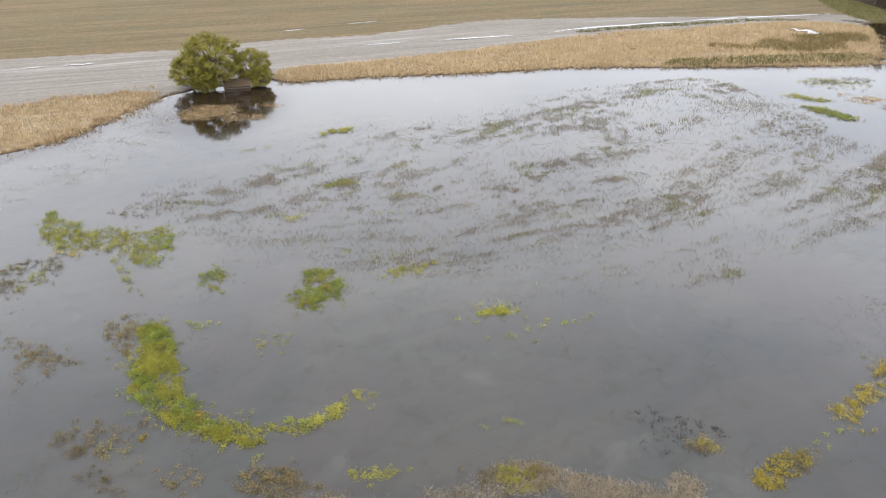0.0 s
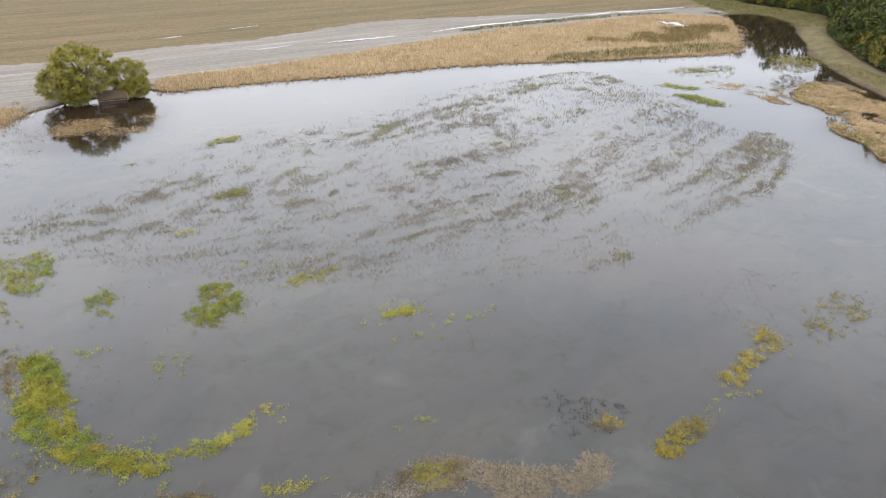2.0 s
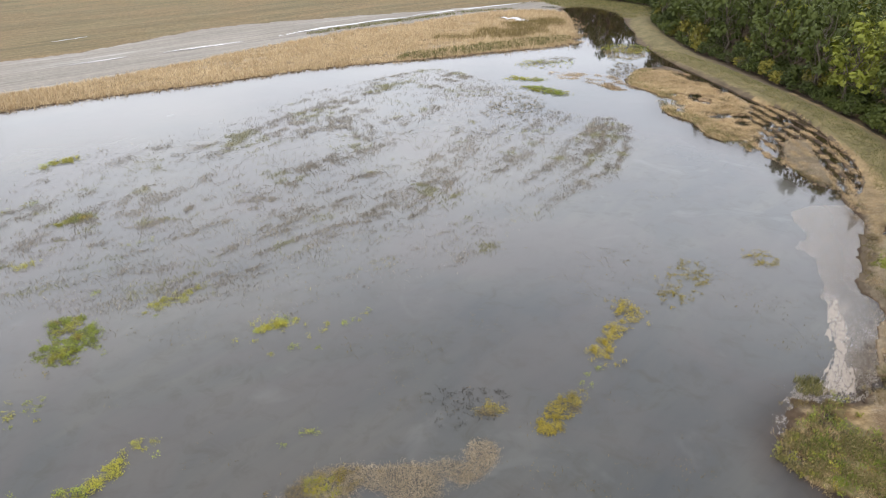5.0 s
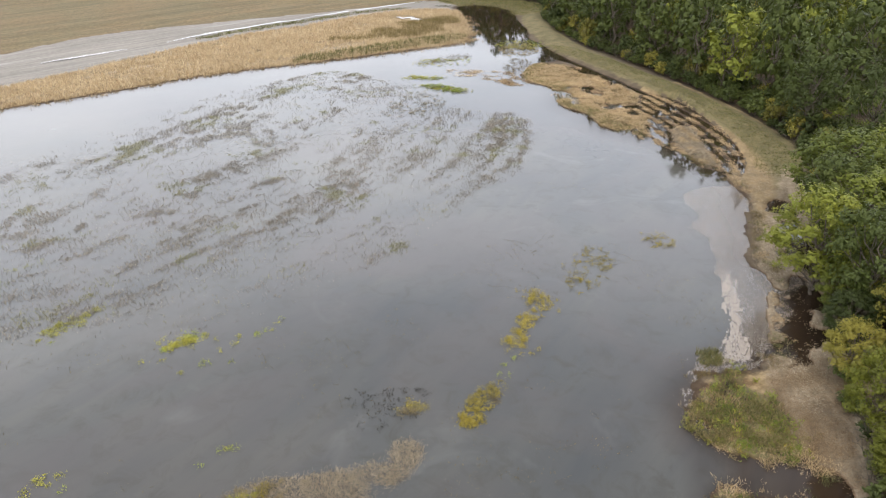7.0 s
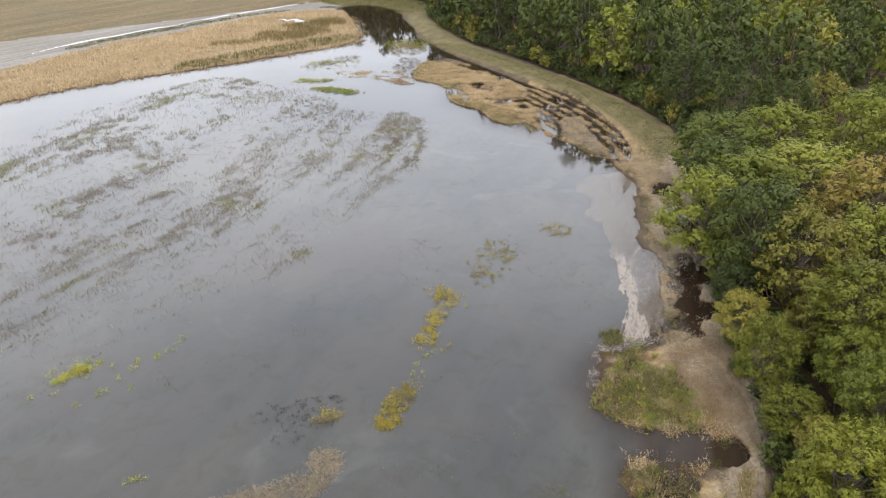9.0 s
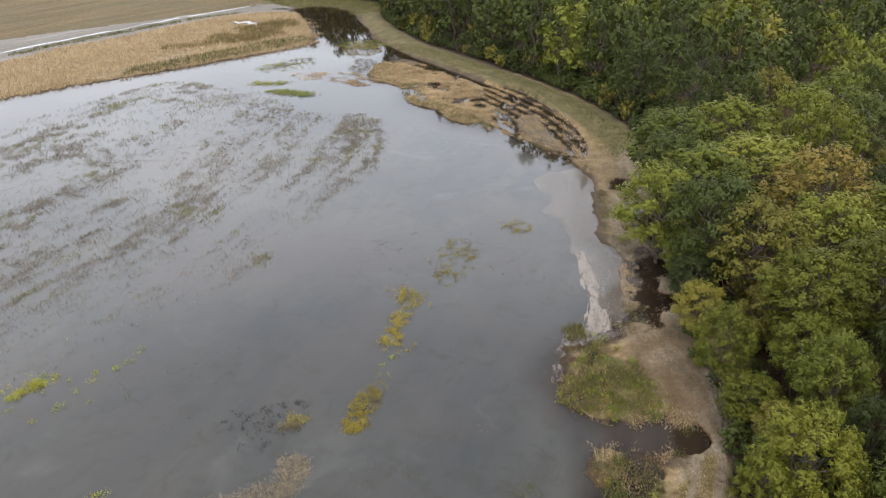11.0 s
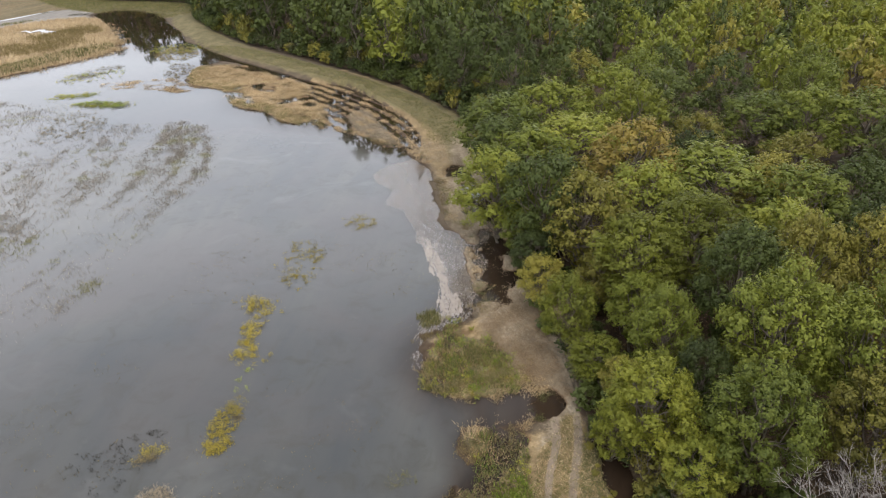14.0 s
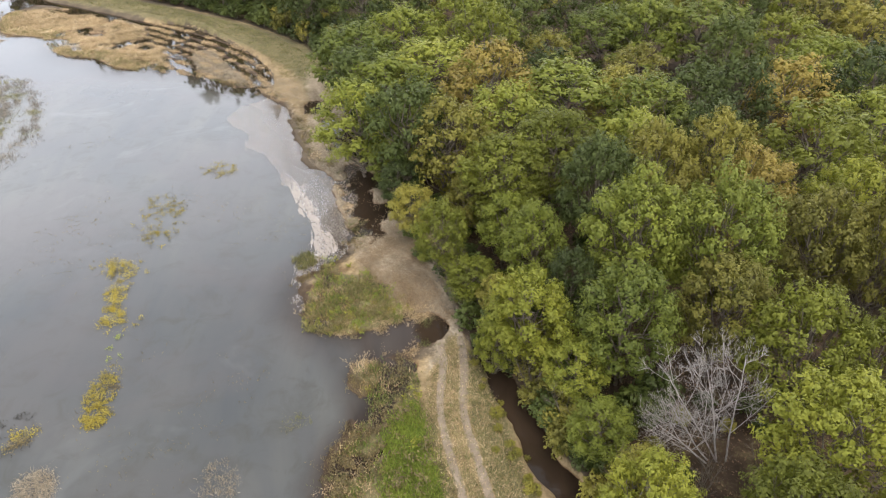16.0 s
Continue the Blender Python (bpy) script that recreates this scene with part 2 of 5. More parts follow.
def ground_material():
    """One sheet of ground: stubble field, wet mud, straw, mown grass, leaf litter and earth, by the zones laid on it."""
    m = Nodes("ground_earth")
    za = m.add("ShaderNodeAttribute", attribute_name="zone_a")
    zb = m.add("ShaderNodeAttribute", attribute_name="zone_b")
    sa, sb = m.add("ShaderNodeSeparateColor"), m.add("ShaderNodeSeparateColor")
    m.link(za.outputs["Color"], sa.inputs[0])
    m.link(zb.outputs["Color"], sb.inputs[0])
    field_w, mud_w, straw_w = sa.outputs[0], sa.outputs[1], sa.outputs[2]
    grass_w, track_w, wood_w = sb.outputs[0], sb.outputs[1], sb.outputs[2]
    big = m.noise(0.06, 4.0, distort=0.5)
    mid = m.noise(0.5, 5.0, 0.6)
    fine = m.noise(5.0, 4.0, 0.6)
    rows = m.noise(0.25, 5.0, 0.65, stretch=(0.06, 1.0, 1, 20))
    rag = m.math("MULTIPLY", m.math("SUBTRACT", m.math("ADD", m.math("MULTIPLY", mid, 0.6), m.math("MULTIPLY", fine, 0.4)), 0.5), 1.3)

    def edge(w, soft=0.16):
        s = m.math("ADD", w, rag)
        n = m.add("ShaderNodeMapRange", interpolation_type="SMOOTHSTEP")
        m.link(s, n.inputs["Value"])
        n.inputs["From Min"].default_value, n.inputs["From Max"].default_value = 0.5 - soft, 0.5 + soft
        return n.outputs["Result"]

    def two(fac, a, b, lo=0.35, hi=0.65):
        return m.mix(m.math("MULTIPLY", fine, 0.5), m.ramp(fac, (lo, a), (hi, b)), a)

    clod = m.noise(1.1, 7.0, 0.72)
    fleck = m.ramp(m.noise(2.6, 5.0, 0.7), (0.42, (0.72, 0.72, 0.72)), (0.6, (1.06, 1.06, 1.06)))
    lines = m.noise(0.9, 4.0, 0.6, stretch=(0.035, 1.0, 1, 21))
    earth = two(mid, (0.060, 0.045, 0.028), (0.115, 0.085, 0.055))
    field = m.mix(m.ramp(big, (0.38, (0, 0, 0)), (0.62, (0.8, 0.8, 0.8))),
                  m.ramp(clod, (0.3, (0.125, 0.085, 0.040)), (0.7, (0.235, 0.168, 0.085))), m.ramp(clod, (0.3, (0.12, 0.094, 0.045)), (0.7, (0.205, 0.162, 0.085))))
    field = m.mix(m.ramp(lines, (0.37, (0.75, 0.75, 0.75)), (0.50, (0, 0, 0))), field, (0.105, 0.088, 0.042))
    field = m.mix(1.0, m.mix(1.0, field, fleck, "MULTIPLY"), m.ramp(m.noise(0.12, 5.0, 0.6, stretch=(0.10, 1.0, 1, 21)), (0.35, (0.74, 0.76, 0.70)), (0.65, (0.98, 0.96, 0.93))), "MULTIPLY")
    mud = m.mix(m.ramp(lines, (0.35, (0, 0, 0)), (0.65, (1, 1, 1))), m.ramp(clod, (0.3, (0.12, 0.11, 0.095)), (0.7, (0.19, 0.172, 0.15))),
                m.ramp(clod, (0.3, (0.175, 0.157, 0.135)), (0.7, (0.265, 0.238, 0.205))))
    straw = m.mix(1.0, two(mid, (0.17, 0.12, 0.06), (0.33, 0.24, 0.13)), fleck, "MULTIPLY")
    grass = m.mix(1.0, two(mid, (0.105, 0.09, 0.04), (0.19, 0.152, 0.075)), fleck, "MULTIPLY")
    combed = m.noise(1.6, 5.0, 0.65, stretch=(0.16, 1.0, 1, 47))
    track = m.mix(1.0, m.mix(m.ramp(combed, (0.36, (0, 0, 0)), (0.62, (1, 1, 1))), two(mid, (0.15, 0.112, 0.070), (0.23, 0.178, 0.118)), two(mid, (0.24, 0.19, 0.13), (0.36, 0.295, 0.21))), fleck, "MULTIPLY")
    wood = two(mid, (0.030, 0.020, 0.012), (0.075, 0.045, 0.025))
    c = earth
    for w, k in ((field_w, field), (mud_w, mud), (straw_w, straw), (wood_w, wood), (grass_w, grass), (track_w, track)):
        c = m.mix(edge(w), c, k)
    h = m.math("ADD", m.math("MULTIPLY", mid, 0.7), m.math("MULTIPLY", fine, 0.3))
    sep = m.add("ShaderNodeSeparateXYZ")
    m.link(m.pos(), sep.inputs[0])
    soak = m.math("ADD", sep.outputs["Z"], m.math("MULTIPLY", m.math("SUBTRACT", mid, 0.5), 0.22))
    soaked = m.ramp(soak, (0.0, (0.36, 0.28, 0.22)), (0.05, (0.62, 0.53, 0.45)), (0.12, (1, 1, 1)))
    c = m.mix(1.0, c, soaked, "MULTIPLY")  # soil that stands in water is dark and red-brown
    wet = m.ramp(rows, (0.5, (0.9, 0.9, 0.9)), (0.68, (0.45, 0.45, 0.45)))
    rough = m.mix(edge(mud_w), (0.92, 0.92, 0.92), wet)
    return m.done(m.principled(c, rough, m.bump(h, 0.7, 0.08)))


MAT_WATER, MAT_FOAM, MAT_GROUND = water_material(), foam_material(), ground_material()


def puddle_material():
    m = Nodes("puddle_water")
    n = m.noise(0.8, 4.0)
    c = m.ramp(n, (0.3, (0.16, 0.145, 0.13)), (0.7, (0.26, 0.235, 0.21)))
    return m.done(m.principled(c, 0.06, spec=0.5))


MAT_PUDDLE = puddle_material()


# ---- the plan, in metres ----
rng = np.random.default_rng(7)
_table = np.random.default_rng(3).random((256, 256))


def value_noise(x, y, size):
    u, v = np.asarray(x) / size, np.asarray(y) / size
    i, j = np.floor(u).astype(int), np.floor(v).astype(int)
    a, b = u - i, v - j
    a, b = a * a * (3 - 2 * a), b * b * (3 - 2 * b)
    q = lambda p, r: _table[p % 256, r % 256]
    return (q(i, j) * (1 - a) + q(i + 1, j) * a) * (1 - b) + (q(i, j + 1) * (1 - a) + q(i + 1, j + 1) * a) * b


def fbm(x, y, size, octaves=4):
    out, k = 0, 0.5
    for o in range(octaves):
        out = out + k * value_noise(np.asarray(x) + 37.1 * o, np.asarray(y) - 11.7 * o, size / 2**o)
        k /= 2
    return out / (1 - 0.5**octaves)


def smooth(a, b, v):
    t = np.clip((v - a) / (b - a), 0, 1)
    return t * t * (3 - 2 * t)


def curve(points, closed=False, n=4):
    """A smooth line through the points."""
    p = np.array(points, float)
    p = np.vstack([p[-1], p, p[:2]]) if closed else np.vstack([2 * p[0] - p[1], p, 2 * p[-1] - p[-2]])
    out = []
    for k in range(1, len(p) - 2):
        for t in np.arange(n) / n:
            out.append(0.5 * (2 * p[k] + (p[k + 1] - p[k - 1]) * t + (2 * p[k - 1] - 5 * p[k] + 4 * p[k + 1] - p[k + 2]) * t**2
                              + (3 * p[k] - p[k - 1] - 3 * p[k + 1] + p[k + 2]) * t**3))
    if not closed:
        out.append(p[-2])
    return np.array(out)


def line_dist(x, y, line):
    """Distance to a line, how far along it that is (0 to 1), and the side (left is plus)."""
    best, along, side = np.full(np.shape(x), 1e9), np.zeros(np.shape(x)), np.ones(np.shape(x))
    n = len(line) - 1
    for k in range(n):
        (ax, ay), (bx, by) = line[k], line[k + 1]
        dx, dy = bx - ax, by - ay
        t = np.clip(((x - ax) * dx + (y - ay) * dy) / (dx * dx + dy * dy + 1e-9), 0, 1)
        d = np.hypot(x - ax - t * dx, y - ay - t * dy)
        near = d < best
        best = np.where(near, d, best)
        along = np.where(near, (k + t) / n, along)
        side = np.where(near, np.sign(dx * (y - ay) - dy * (x - ax)), side)
    return best, along, side


def inside_dist(x, y, poly):
    """Distance to the outline of a patch: minus inside it."""
    ring = np.vstack([poly, poly[:1]])
    d = line_dist(x, y, ring)[0]
    odd = np.zeros(np.shape(x), bool)
    for (ax, ay), (bx, by) in zip(ring[:-1], ring[1:]):
        if ay != by:
            odd ^= ((ay > y) != (by > y)) & (x < (bx - ax) * (y - ay) / (by - ay) + ax)
    return np.where(odd, -d, d)


NORTH_SHORE = [(-150, 20), (-95, 66), (-66, 97), (-59, 106), (-56.5, 115), (-54, 123), (-51, 130.5), (-44, 136), (-36, 140.5), (-31.5, 138.5),
               (-15, 143.2), (6, 146.5), (28, 151.4), (52, 151.8), (72, 153), (90, 154.5), (96, 160), (101, 169), (111, 188), (117, 203)]
EAST_SHORE = [(126, 203), (128, 190), (123, 177), (115.5, 160), (109, 150), (105.4, 142), (103, 134), (99, 128.5), (93, 127.5), (84, 118), (84.6, 109), (79, 99), (79.5, 92),
              (77.5, 85.4), (79, 79.5), (79.6, 72), (78, 66), (77.6, 60), (74.4, 54.5), (70.5, 50.3), (65.9, 45.6), (60.8, 41.6), (60.4, 38.6), (54.5, 33.4), (50.3, 30.8)]
SOUTH_SHORE = [(46, 29), (44.5, 30), (41, 30), (38.5, 29), (36.3, 25), (37, 22), (39.2, 21.3), (40, 19.5), (39.2, 17.4), (37.2, 16.8), (35, 18.2), (32.3, 20.8),
               (29.5, 18.2), (26, 18.4), (22, 17), (14, 8), (4, -8), (-8, -40), (-150, -40)]
POND = curve(NORTH_SHORE + EAST_SHORE + SOUTH_SHORE, True, 4)
FIELD_EDGE = curve([(-400, 60), (-160, 130), (-100, 157), (-65, 167), (-44, 178), (-20, 186), (10, 205.5), (36, 210), (82, 213), (118, 217), (160, 226), (400, 260)])
REED_RIGHT = curve([(-33, 140), (-15, 143.8), (6, 147), (28, 151.8), (52, 152.4), (72, 153.5), (90, 155), (96, 160.5), (102, 170), (111, 190), (113, 197),
                    (104, 203), (92, 203.5), (64, 195), (38, 186.5), (-5, 162), (-26, 153), (-35, 148.5)], True)
REED_LEFT = curve([(-150, 25), (-95, 67), (-66, 98), (-59.5, 106.5), (-57, 115), (-55, 122.5), (-57, 131), (-68.5, 126.5), (-79, 120.5), (-110, 100), (-170, 60)], True)
LANE = curve([(134, 184), (126, 174), (119, 162), (114, 151), (108.5, 135), (105.5, 117), (101.8, 93), (97.3, 76), (89.6, 60), (80.5, 50), (71, 43), (61.5, 35.3), (53.7, 28.3),
              (47, 22.3), (41, 17.3), (36, 14.3), (31, 12.4), (25.6, 8.8), (18, 3.5), (5, -8)])
WOOD_EDGE = curve([(150, 420), (142, 300), (133, 250), (132, 225), (139, 209), (143, 197), (138, 184), (126, 170), (117.5, 150), (113, 135), (111, 119), (108, 99), (104, 82), (97, 66), (86, 53.5), (76, 45.5), (65, 36.8),
                   (52, 26), (44, 19.2), (39.3, 14.8), (35.5, 9.8), (31, 5), (26, -2), (14, -16), (-10, -50)])
DITCH = curve([(38.6, 13), (36.6, 11.4), (34.6, 9.6), (32.2, 7.4), (29.8, 5.5), (27.6, 2.8), (22, -5), (12, -18)])
MAT_EAST = curve([(84, 118), (94.4, 127), (100, 116), (96.2, 102), (91, 91), (80.5, 80), (77.5, 85.4), (79.5, 92.1), (78.9, 99.3), (84.4, 109)], True)
RUT_EAST = curve([(95, 96.5), (99.6, 93), (96.2, 82), (91, 71.6), (84.5, 62.9), (78.4, 59), (78.6, 65), (79.4, 72.3), (78.4, 78), (87, 88.4)], True)
TAN_PATCH = curve([(86.5, 79), (89, 77.6), (83.2, 68.9), (79.2, 63.4), (78.8, 67.1), (80.5, 72.4)], True)
LAWN = curve([(119, 232), (117, 212), (119, 203), (122.5, 192), (126, 179), (131, 178), (143, 192), (141, 207), (133, 222), (132, 250), (124, 250)], True)
WET = [curve(c, True) for c in (
    [(76, 52), (75.8, 48.5), (74.2, 47), (73.2, 49.3)], [(69.2, 45.8), (71.6, 45.3), (69.4, 41.1), (65.4, 36.6), (62.7, 35.8), (64.3, 39.1)],
    [(61, 37.2), (61.8, 35), (58.4, 32.6), (55.4, 29.6), (52.2, 28.0), (48.6, 27.5), (48.4, 29.2), (50.5, 31), (54.3, 33.2)],
    [(33.4, 18.4), (33.8, 17), (31.8, 16.6), (30.4, 18.2), (31.6, 18.9)], [(26.6, 16.8), (25.6, 15.6), (24, 16), (24.6, 17.6)])]
ISLAND = curve([(41.1, 29.3), (43.8, 30.6), (44.6, 28.9), (43, 27.8), (43.4, 25.1), (42.6, 22.7), (39.9, 20.2), (37.7, 20.7), (36, 23.1), (35, 25.8), (36.6, 27.6)], True)

GREEN_BANK = curve([(35, 17.4), (32.5, 20.4), (29.5, 17.8), (26, 18), (21, 16), (14, 8), (19, 7), (25, 11.2), (30, 14.2)], True)


def ground_height(x, y):
    pond = inside_dist(x, y, POND)
    n1, n2 = fbm(x, y, 9.0), fbm(x, y, 2.4, 4)
    n3 = fbm(x + 50, y, 1.3, 2)
    pond = pond + (n1 - 0.5) * 2.2 * smooth(60, 45, np.abs(x - 70)) + (n2 - 0.5) * 0.8
    z = np.where(pond < 0, -0.9 * smooth(0, 7, -pond) - 0.03, 0.03 + 0.28 * smooth(0, 5, pond))
    z = z + (n2 - 0.5) * 0.12 * smooth(-1, 2, pond)
    d, s, side = line_dist(x, y, LANE)
    high = 0.75 * smooth(48, 75, y) + 0.12 + 0.1 * smooth(17, 10, y)
    z = z + high * np.exp(-((d / 3.4) ** 2)) * smooth(-3.0, 0.5, pond)
    # ploughed wheel ruts that stand in water
    rut = inside_dist(x, y, RUT_EAST)
    wave = np.sin(d * 2 * np.pi / 2.0 + 2.5 * n1)
    ridged = np.where(inside_dist(x, y, TAN_PATCH) < 0, 0.16 + (n2 - 0.5) * 0.3, 0.02 + 0.13 * wave + (n2 - 0.5) * 0.22 + (n3 - 0.5) * 0.2 - 0.10)
    z = np.where(rut < 0, np.minimum(z, ridged), z)
    mat = inside_dist(x, y, MAT_EAST)
    z = np.where(mat < 0, 0.08 + (n2 - 0.5) * 0.45 + (n1 - 0.45) * 0.6, z)
    # the drain between the lane and the straw
    z = z - 0.8 * np.exp(-(((d - 5.2 + (n2 - 0.5)) / 0.9) ** 2)) * (side < 0) * smooth(90, 99, y) * smooth(150, 142, y)
    # the low stretch of the lane, half under water
    low = smooth(56, 50, y) * smooth(18, 22, y) * smooth(9, 5, d)
    z = np.where(pond > -0.5, z * (1 - low) + low * (0.19 + (n2 - 0.5) * 0.16 + (n1 - 0.5) * 0.10 + (n3 - 0.5) * 0.10), z)
    for w in WET:
        z = z - 0.42 * smooth(0.5, -0.7, inside_dist(x, y, w) + (n2 - 0.5) * 3.6 + (n3 - 0.5) * 2.4)
    # half-drowned tan shelf between the scum and the wet hollows
    z = z + 0.05 * np.exp(-(((x - 60.5) / 3.0) ** 2 + ((y - 37.5) / 3.0) ** 2)) * (n3 - 0.3)
    pool = np.hypot(x - 39.2, y - 17.9) + (n2 - 0.5) * 0.6
    z = z - 0.4 * smooth(2.0, 1.2, pool)
    dd = line_dist(x, y, DITCH)[0]
    z = z - 1.0 * smooth(1.3, 0.4, dd + (n2 - 0.5))
    wd, _, ws = line_dist(x, y, WOOD_EDGE)
    z = z + np.where(ws > 0, 0.25 * smooth(0, 8, wd), 0) + (n1 - 0.5) * 0.3 * smooth(2, 12, pond)
    # a frayed waterline
    z = z + (fbm(x + 20, y, 2.8, 3) - 0.5) * 0.42 * np.exp(-((z / 0.16) ** 2)) * smooth(70, 60, y) * smooth(24, 32, x)
    z = z + (fbm(x, y + 70, 1.0, 3) - 0.5) * 0.15 * np.exp(-((z / 0.2) ** 2)) * smooth(70, 60, y) * smooth(12, 18, x)
    return z


def mesh_from(name, verts, faces, mats, ids=None, smooth_shade=False):
    """A mesh from arrays: verts (n, 3), faces (m, 3 or 4)."""
    me = bpy.data.meshes.new(name)
    verts, faces = np.asarray(verts, np.float32), np.asarray(faces, np.int32)
    k = faces.shape[1]
    me.vertices.add(len(verts))
    me.vertices.foreach_set("co", verts.ravel())
    me.loops.add(faces.size)
    me.loops.foreach_set("vertex_index", faces.ravel())
    me.polygons.add(len(faces))
    me.polygons.foreach_set("loop_start", np.arange(0, faces.size, k, dtype=np.int32))
    me.polygons.foreach_set("loop_total", np.full(len(faces), k, np.int32))
    if smooth_shade:
        me.polygons.foreach_set("use_smooth", np.ones(len(faces), bool))
    for mt in mats if isinstance(mats, (list, tuple)) else [mats]:
        me.materials.append(mt)
    if ids is not None:
        me.polygons.foreach_set("material_index", np.asarray(ids, np.int32))
    me.update(calc_edges=True)
    return me


def grid_mesh(name, xs, ys, height, mat):
    x, y = np.meshgrid(xs, ys)
    x, y = x.ravel(), y.ravel()
    v = np.stack([x, y, height(x, y)], -1)
    nx, ny = len(xs), len(ys)
    i = (np.arange(ny - 1)[:, None] * nx + np.arange(nx - 1)).ravel()
    me = mesh_from(name, v, np.stack([i, i + 1, i + nx + 1, i + nx], -1), mat, smooth_shade=True)
    return me, x, y


def layer(me, name, values):
    values = np.asarray(values, np.float32)
    if values.ndim == 1:
        me.attributes.new(name, "FLOAT", "POINT").data.foreach_set("value", values)
    else:
        full = np.ones((len(values), 4), np.float32)
        full[:, :3] = values
        me.attributes.new(name, "FLOAT_COLOR", "POINT").data.foreach_set("color", full.ravel())


# ---- ground and water ----
def lattice(stops, far):
    """Grid lines: (from, to, step) one after another, and ever wider out to the horizon."""
    mid = np.concatenate([np.arange(a, b, s) for a, b, s in stops])
    grow = np.cumsum(1.5 * 1.25 ** np.arange(40))
    grow = grow[grow < far]
    return np.concatenate([(mid[0] - grow)[::-1], mid, mid[-1] + grow])


gx = lattice([(-112, 20, 1.5), (20, 82, 0.4), (82, 105, 0.6), (105, 150, 1.4)], 4500)
gy = lattice([(-14, 0, 1.0), (0, 62, 0.4), (62, 100, 0.6), (100, 236, 1.3)], 4500)
ground_me, px, py = grid_mesh("ground", gx, gy, ground_height, MAT_GROUND)
ground_z = np.empty(len(px) * 3, np.float32)
ground_me.vertices.foreach_get("co", ground_z)
ground_z = ground_z[2::3].reshape(len(gy), len(gx))


def ground_near(x, y):
    """The height of the ground sheet at places, read off its grid."""
    x, y = np.atleast_1d(x), np.atleast_1d(y)
    i = np.clip(np.searchsorted(gx, x) - 1, 0, len(gx) - 2)
    j = np.clip(np.searchsorted(gy, y) - 1, 0, len(gy) - 2)
    a, b = (x - gx[i]) / (gx[i + 1] - gx[i]), (y - gy[j]) / (gy[j + 1] - gy[j])
    return (ground_z[j, i] * (1 - a) + ground_z[j, i + 1] * a) * (1 - b) + (ground_z[j + 1, i] * (1 - a) + ground_z[j + 1, i + 1] * a) * b


fd, _, fs = line_dist(px, py, FIELD_EDGE)
wd, _, ws = line_dist(px, py, WOOD_EDGE)
ld, la, ls = line_dist(px, py, LANE)
pd = inside_dist(px, py, POND)
w_field = 0.5 + np.clip(fd * fs / 3, -1, 1)
w_mud = np.where((py > 95) & (px < np.where(py > 198, 125, 60 + 0.25 * (py - 100))), 0.5 + np.clip((pd - 1.5) / 3, -1, 1), -0.5)
w_reed = 0.5 - np.clip(np.minimum(inside_dist(px, py, REED_RIGHT), inside_dist(px, py, REED_LEFT)) / 2, -1, 1)
w_mat = 0.5 - np.clip(inside_dist(px, py, MAT_EAST) / 2, -1, 1)
w_rut = 0.5 - np.clip(inside_dist(px, py, RUT_EAST) / 2, -1, 1)
w_lawn = 0.5 - np.clip(inside_dist(px, py, LAWN) / 2, -1, 1)
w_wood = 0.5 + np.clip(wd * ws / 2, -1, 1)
w_lane = 0.5 + np.clip((3.6 - ld) / 2.5, -1, 1) * np.where(ws > 0, 0.2, 1)
upper = smooth(44, 60, py) + smooth(15, 11, py) * (ld > 1.2)
w_grass = np.maximum(np.where(upper > 0.3, w_lane, -0.5), w_lawn)
w_track = np.where(py < 58, 0.5 + np.clip((1.6 + 3.2 * smooth(18, 26, py) - ld) / 2.5, -1, 1), -0.5) - smooth(44, 60, py)
w_track = np.where(py < 15.5, 0.5 + np.clip((0.28 - np.abs(ld - 0.8)) / 0.3, -1, 1), w_track)
w_grass = np.maximum(w_grass, 0.5 - np.clip(np.minimum(inside_dist(px, py, GREEN_BANK), inside_dist(px, py, ISLAND)) / 0.8, -1, 1))
w_straw = np.where(w_rut > 0.6, -0.5, 1) * np.maximum(np.maximum(w_reed, w_mat), np.where((px > 18) & (py < 100) & (ws < 0), np.clip(0.15 + pd * 0.4, -0.5, 0.8), -0.5))
layer(ground_me, "zone_a", np.stack([w_field, np.maximum(w_mud, -0.5) * (fs < 0), w_straw], -1) * 0.8 + 0.1)
w_grass, w_track = np.where(w_rut > 0.6, -0.5, w_grass), np.where(w_rut > 0.6, -0.5, w_track)
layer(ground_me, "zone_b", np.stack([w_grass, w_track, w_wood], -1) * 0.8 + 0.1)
ground = tagged(new("ground", ground_me), "flat farmland with stubble, wet mud and grassy banks", "ground", kind="structure")

wx, wy = np.arange(-150, 152, 2.0), np.arange(-42, 216, 2.0)
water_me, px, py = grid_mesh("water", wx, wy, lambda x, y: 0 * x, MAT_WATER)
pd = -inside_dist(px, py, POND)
# clearer by the banks; the ellipse paints the lone willow's dark reflection
silt_and_mirror = smooth(0.3, 5.0, pd + 4 * (fbm(px, py, 14.0) - 0.5)) * smooth(0, 6, np.hypot((px + 41) * 1.25, py - 122) - 13)
# the far channel darkened too, as the wood's reflection put into the colour
silt_and_mirror = silt_and_mirror * (1 - smooth(86, 97, px + 0.3 * (py - 145)) * smooth(136, 146, py))
layer(water_me, "silt_and_mirror", np.maximum(silt_and_mirror, smooth(33, 24, py) * smooth(37, 31, px) * smooth(0, 2, pd)))
water = tagged(new("water", water_me), "shallow grey silty flood water mirroring an overcast sky", "water", kind="structure")


# ---- scattered plants ----
def part(name, me, parent=None, label=""):
    ob = new(name, me)
    if parent:
        ob.parent = parent
    if label:
        ob["label"] = label
    return ob


